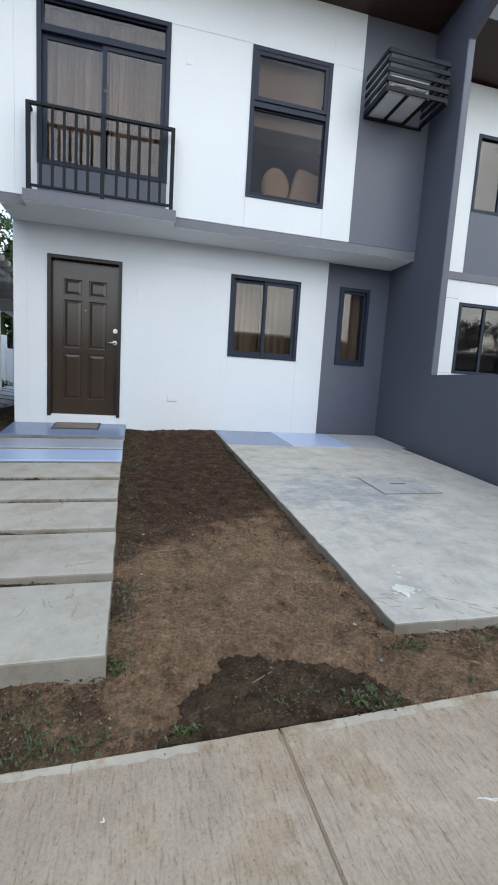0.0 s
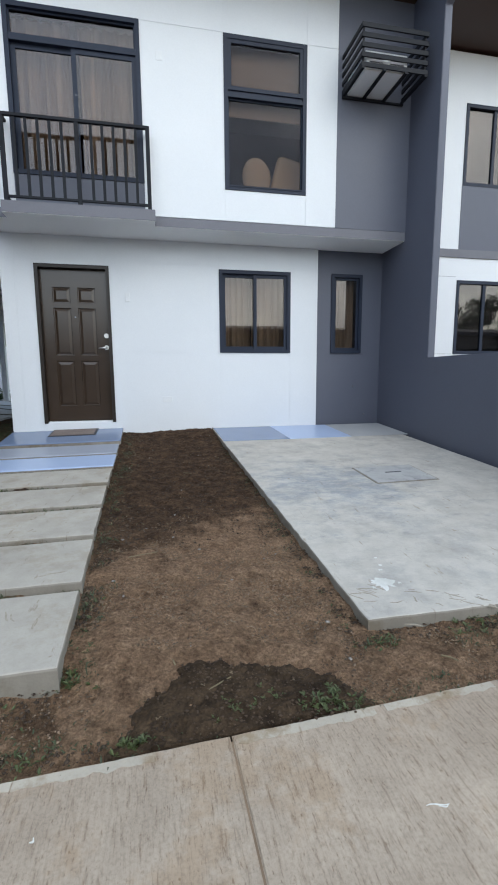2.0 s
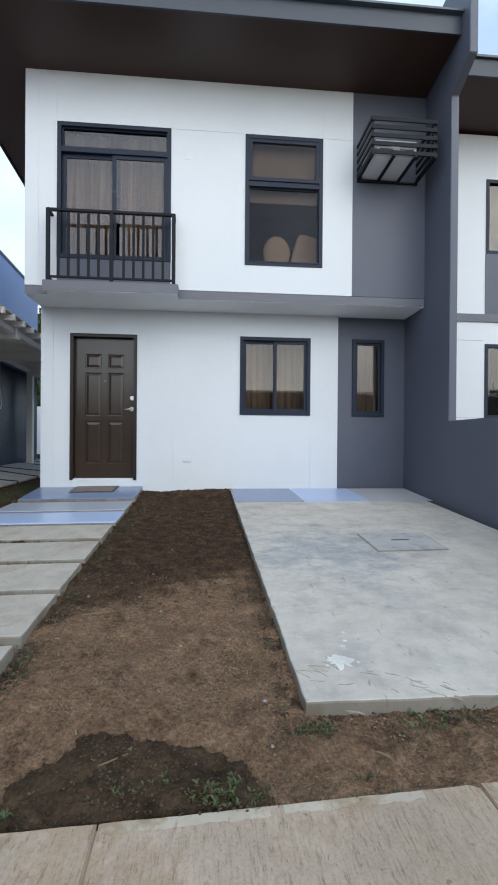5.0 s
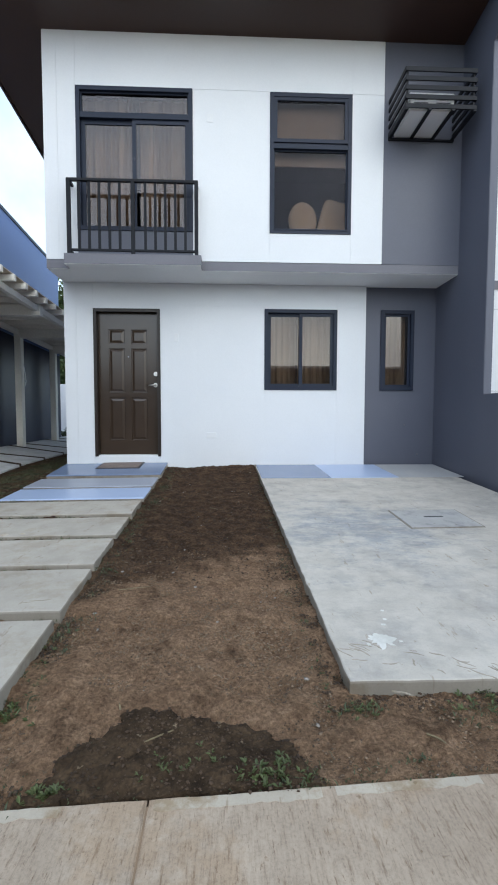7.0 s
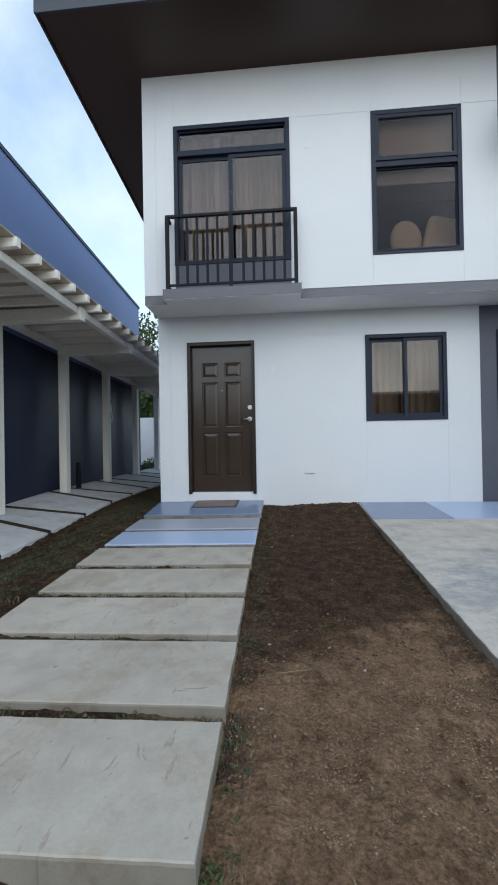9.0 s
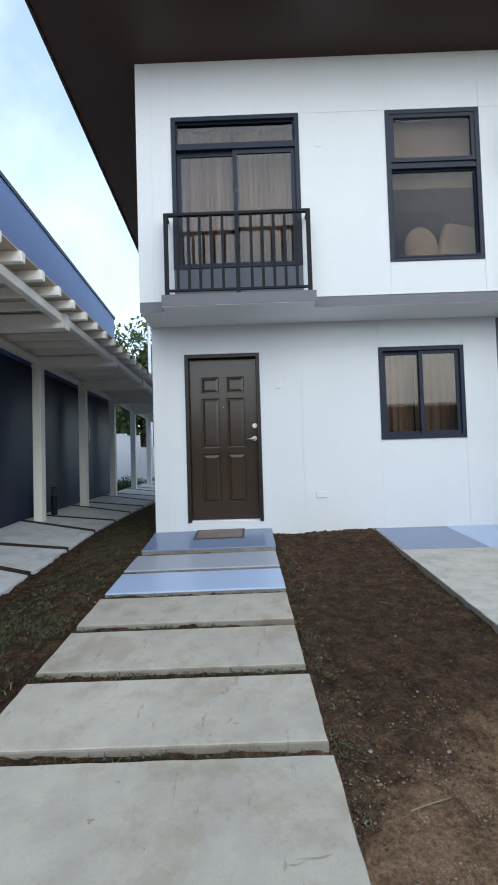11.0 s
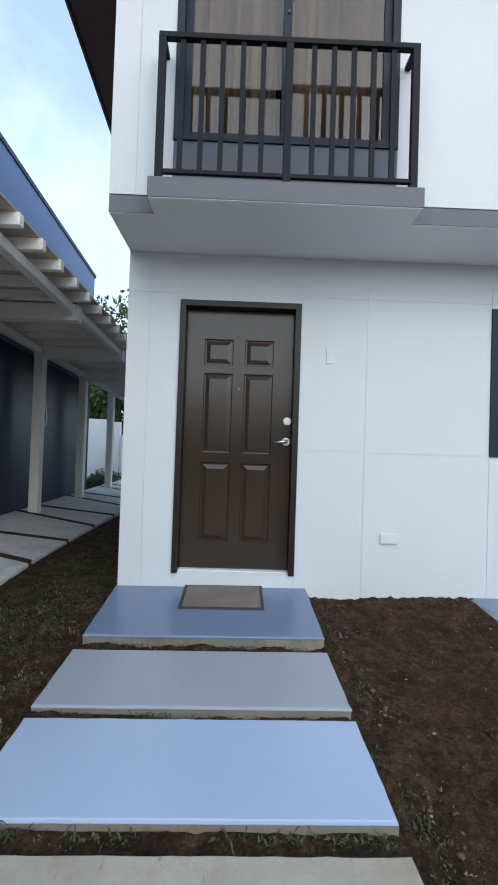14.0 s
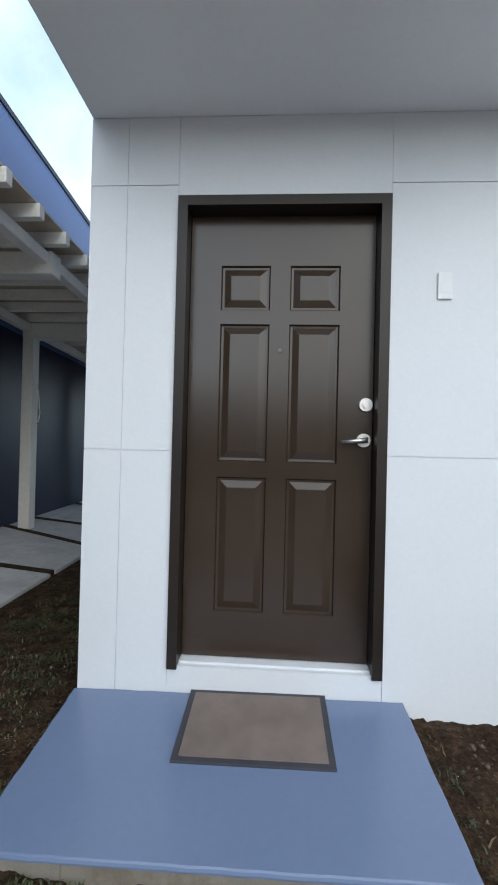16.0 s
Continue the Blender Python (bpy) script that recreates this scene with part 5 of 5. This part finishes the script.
lumps("fringe_clods", 7000, [(0.0, 0.10, 1.62, 3.2), (0.0, 0.05, 1.62, 3.2), (1.19, 1.29, 1.75, 2.6), (1.15, 1.25, 2.6, 3.6), (-0.9, 0.02, 1.44, 1.56), (1.2, 3.6, 1.66, 1.75), (-0.9, 0.2, 1.29, 1.36)],
      0.0014, 0.009, MOIST_CLOD, 14, "dark crumbs of soil heaped along the concrete edges", "soil")
lumps("pebbles", 190, [BED, BED, (-0.6, 3.8, 1.32, 1.72), (-2.45, -1.55, 1.6, 7.5)], 0.003, 0.013, STONE, 9, "pale pebbles scattered on the soil", "pebbles")


def twig(a, b, r, label):
    """A thin dry stick lying on the soil between two places."""
    t = thing("twig", label, "twig")
    (xa, ya), (xb, yb) = a, b
    mid = ((xa + xb) / 2 + 0.006, (ya + yb) / 2 + 0.004)
    lift = lambda q: (q[0], q[1], soil_z(*q) + 0.022)
    bm = bmesh.new()
    add_rod(bm, lift(a), lift(mid), r, r * 0.85, 7)
    add_rod(bm, lift(mid), lift(b), r * 0.85, r * 0.6, 7)
    part("stick", bm, DRY, t)


twig((0.535, 1.475), (0.635, 1.53), 0.0035, "dry straw stick lying on the moist mound")
twig((1.50, 1.51), (1.545, 1.462), 0.004, "short dry stick lying on the soil")
twig((0.20, 2.50), (0.36, 2.56), 0.003, "dry straw stick lying on the soil")
twig((0.62, 4.35), (0.70, 4.30), 0.003, "pale dry stalk lying on the dark soil")

spots = thing("paint_spots", "two dried white paint drips on a stepping slab", "stain")
for cx, cy, r in ((-0.884, 3.436, 0.024), (-0.758, 3.455, 0.018)):
    rng = random.Random(int(cy * 1000))
    pts = [(cx + r * rng.uniform(0.75, 1.1) * 1.2 * math.cos(k / 14 * 6.283), cy + r * rng.uniform(0.75, 1.1) * math.sin(k / 14 * 6.283)) for k in range(14)]
    bm = prism(pts, "z", 0.0, 0.004)
    for v in bm.verts:
        v.co.z += 0.325 + 0.050 * (v.co.y - 3.395) - SLAB_TILT * (-0.04 - v.co.x) - 0.0015
    part("drip", bm, MORTAR, spots)


def weeds(name, spots, mat, seed, label, rise=(0.15, 0.9)):
    """Low rosettes of small folded leaves; each spot is a place, a number of plants, a spread and a leaf length."""
    rng = random.Random(seed)
    verts, faces = [], []
    for x, y, count, spread, size in spots:
        for _ in range(count):
            cx, cy = x + rng.gauss(0, spread), y + rng.gauss(0, spread * 0.6)
            base = soil_z(cx, cy) + (max(0.0, heap_h(cx, cy)) if 0.1 < cx < 1.3 and 1.27 < cy < 1.75 else 0.004)
            for k in range(rng.randint(4, 8)):
                a = rng.uniform(0, 6.283)
                l = 0.55 * size * rng.uniform(0.5, 1.2)
                w = l * rng.uniform(0.16, 0.30)
                up = rng.uniform(*rise) * l
                dx, dy = math.cos(a), math.sin(a)
                n = len(verts)
                verts += [(cx, cy, base), (cx + dx * l * 0.5 - dy * w, cy + dy * l * 0.5 + dx * w, base + up * 0.8), (cx + dx * l * 0.5, cy + dy * l * 0.5, base + up * 0.6),
                          (cx + dx * l * 0.5 + dy * w, cy + dy * l * 0.5 - dx * w, base + up * 0.8), (cx + dx * l, cy + dy * l, base + up)]
                faces += [(n, n + 2, n + 1), (n, n + 3, n + 2), (n + 1, n + 2, n + 4), (n + 2, n + 3, n + 4)]
    me = bpy.data.meshes.new(name)
    me.from_pydata(verts, [], faces)
    me.materials.append(mat)
    tagged(new(name, me), label, "weeds", kind="stuff")


rng = random.Random(77)
spots = [(0.93, 1.355, 34, 0.055, 0.035), (0.62, 1.37, 10, 0.05, 0.025), (0.27, 1.315, 16, 0.035, 0.035), (0.74, 1.43, 8, 0.04, 0.025), (0.06, 1.60, 26, 0.035, 0.04), (-0.18, 1.47, 12, 0.05, 0.03),
         (-0.05, 1.29, 14, 0.05, 0.03), (-0.35, 1.33, 18, 0.07, 0.03), (-0.62, 1.50, 14, 0.06, 0.03), (1.34, 1.68, 16, 0.04, 0.03), (1.78, 1.68, 18, 0.06, 0.035), (2.05, 1.55, 14, 0.08, 0.03), (1.98, 1.40, 12, 0.07, 0.025), (1.25, 1.60, 8, 0.05, 0.025)]
for y0, y1, *_ in STEPS[:-1]:
    for k in range(16):
        spots.append((rng.uniform(-1.48, -0.08), y0 - 0.035, rng.randint(1, 2), 0.015, 0.030))
for k in range(60):
    spots.append((0.06 + rng.gauss(0, 0.03), rng.uniform(1.6, 6.4), rng.randint(1, 3), 0.02, 0.026))
for k in range(46):
    spots.append((1.21 - 0.018 * rng.random() - 0.016 * k / 46, 1.8 + 4.6 * k / 46, rng.randint(1, 3), 0.02, 0.024))
for k in range(90):
    spots.append((rng.uniform(-2.62, -1.6), rng.uniform(1.7, 8.5), rng.randint(1, 4), 0.05, 0.040))
weeds("weeds", spots, WEED, 21, "low broad-leaved green weeds at the road and slab edges")
litter = []
for y0, y1, *_ in STEPS[:-1]:
    for k in range(14):
        litter.append((rng.uniform(-1.48, -0.08), y0 - 0.035, 1, 0.015, 0.026))
for k in range(110):
    litter.append((0.07 + rng.gauss(0, 0.04), rng.uniform(1.6, 6.4), 1, 0.02, 0.022))
for k in range(60):
    litter.append((rng.uniform(-0.8, 3.4), rng.uniform(1.36, 1.7), 1, 0.03, 0.020))
for k in range(60):
    litter.append((rng.uniform(0.1, 1.2), rng.uniform(2.0, 6.4), 1, 0.03, 0.018))
for k in range(160):
    litter.append((rng.uniform(-2.62, -1.6), rng.uniform(1.7, 8.5), 1, 0.05, 0.036))
weeds("dead_leaves", litter, DEAD_LEAF, 22, "dry curled dead leaves and stalks lying on the soil", (0.05, 0.5))


def smear(x, y, length, wide, angle, seed, height):
    """A thin ragged streak of dried mud lying on a sloping slab."""
    rng = random.Random(seed)
    n = 9
    left, right = [], []
    for i in range(n + 1):
        u = i / n - 0.5
        w = wide * (1 - (2 * u) ** 2) ** 0.5 * rng.uniform(0.35, 1.0) + 0.0008
        for row, side in ((left, 1), (right, -1)):
            px, py = u * length, side * w / 2 + 0.004 * math.sin(5 * u + seed)
            row.append((x + px * math.cos(angle) - py * math.sin(angle), y + px * math.sin(angle) + py * math.cos(angle)))
    bm = prism(left + right[::-1], "z", -0.003, 0.0009)
    for v in bm.verts:
        v.co.z += height(v.co.x, v.co.y)
    return bm


def on_slab(k):
    y0, _, top, slope, xr, _ = STEPS[k]
    return lambda x, y: top + slope * (y - y0) - SLAB_TILT * (xr - x)


mud = thing("mud_marks", "brown dried mud scuffs near the driveway edge", "stain")
for k in range(26):
    u = rng.random()
    part("scuff", smear(1.36 + 0.62 * u + rng.gauss(0, 0.03), 1.98 - 0.16 * u + rng.gauss(0, 0.07), rng.uniform(0.03, 0.11), rng.uniform(0.004, 0.012), rng.gauss(-0.5, 0.5), k, lambda x, y: drive_z(y)), MUD, mud)
scuffs = thing("mud_scuffs", "brown mud scuffs dried on the stepping slabs", "stain")
for k, (x, y, l, w, a, n) in enumerate(((-0.262, 1.93, 0.085, 0.010, -1.1, 7), (-0.236, 1.915, 0.07, 0.008, -1.1, 7), (-0.335, 1.87, 0.075, 0.008, 1.25, 7), (-0.315, 1.85, 0.06, 0.006, 1.3, 7), (-0.69, 1.87, 0.11, 0.012, 1.2, 7),
                                        (-0.735, 1.83, 0.07, 0.006, -0.4, 7), (-0.62, 1.80, 0.06, 0.008, -0.3, 7), (-0.14, 2.30, 0.11, 0.008, 0.15, 6), (-0.19, 2.285, 0.06, 0.006, 0.2, 6), (-0.42, 2.93, 0.05, 0.012, 0.8, 5))):
    part("scuff", smear(x, y, l, w, a, k + 60, on_slab(n)), MUD, scuffs)

chalk = thing("chalk_mark", "short white chalk streak on the concrete road", "stain")
part("streak", smear(1.09, 0.936, 0.065, 0.004, -0.05, 91, lambda x, y: 0.112), LIME, chalk)
part("streak", smear(1.105, 0.929, 0.03, 0.002, 0.1, 92, lambda x, y: 0.112), LIME, chalk)
scrap = thing("paper_scrap", "tiny white paper scrap lying on the road", "litter")
part("scrap", smear(0.046, 1.062, 0.014, 0.010, 0.9, 93, lambda x, y: 0.113), LIME, scrap)
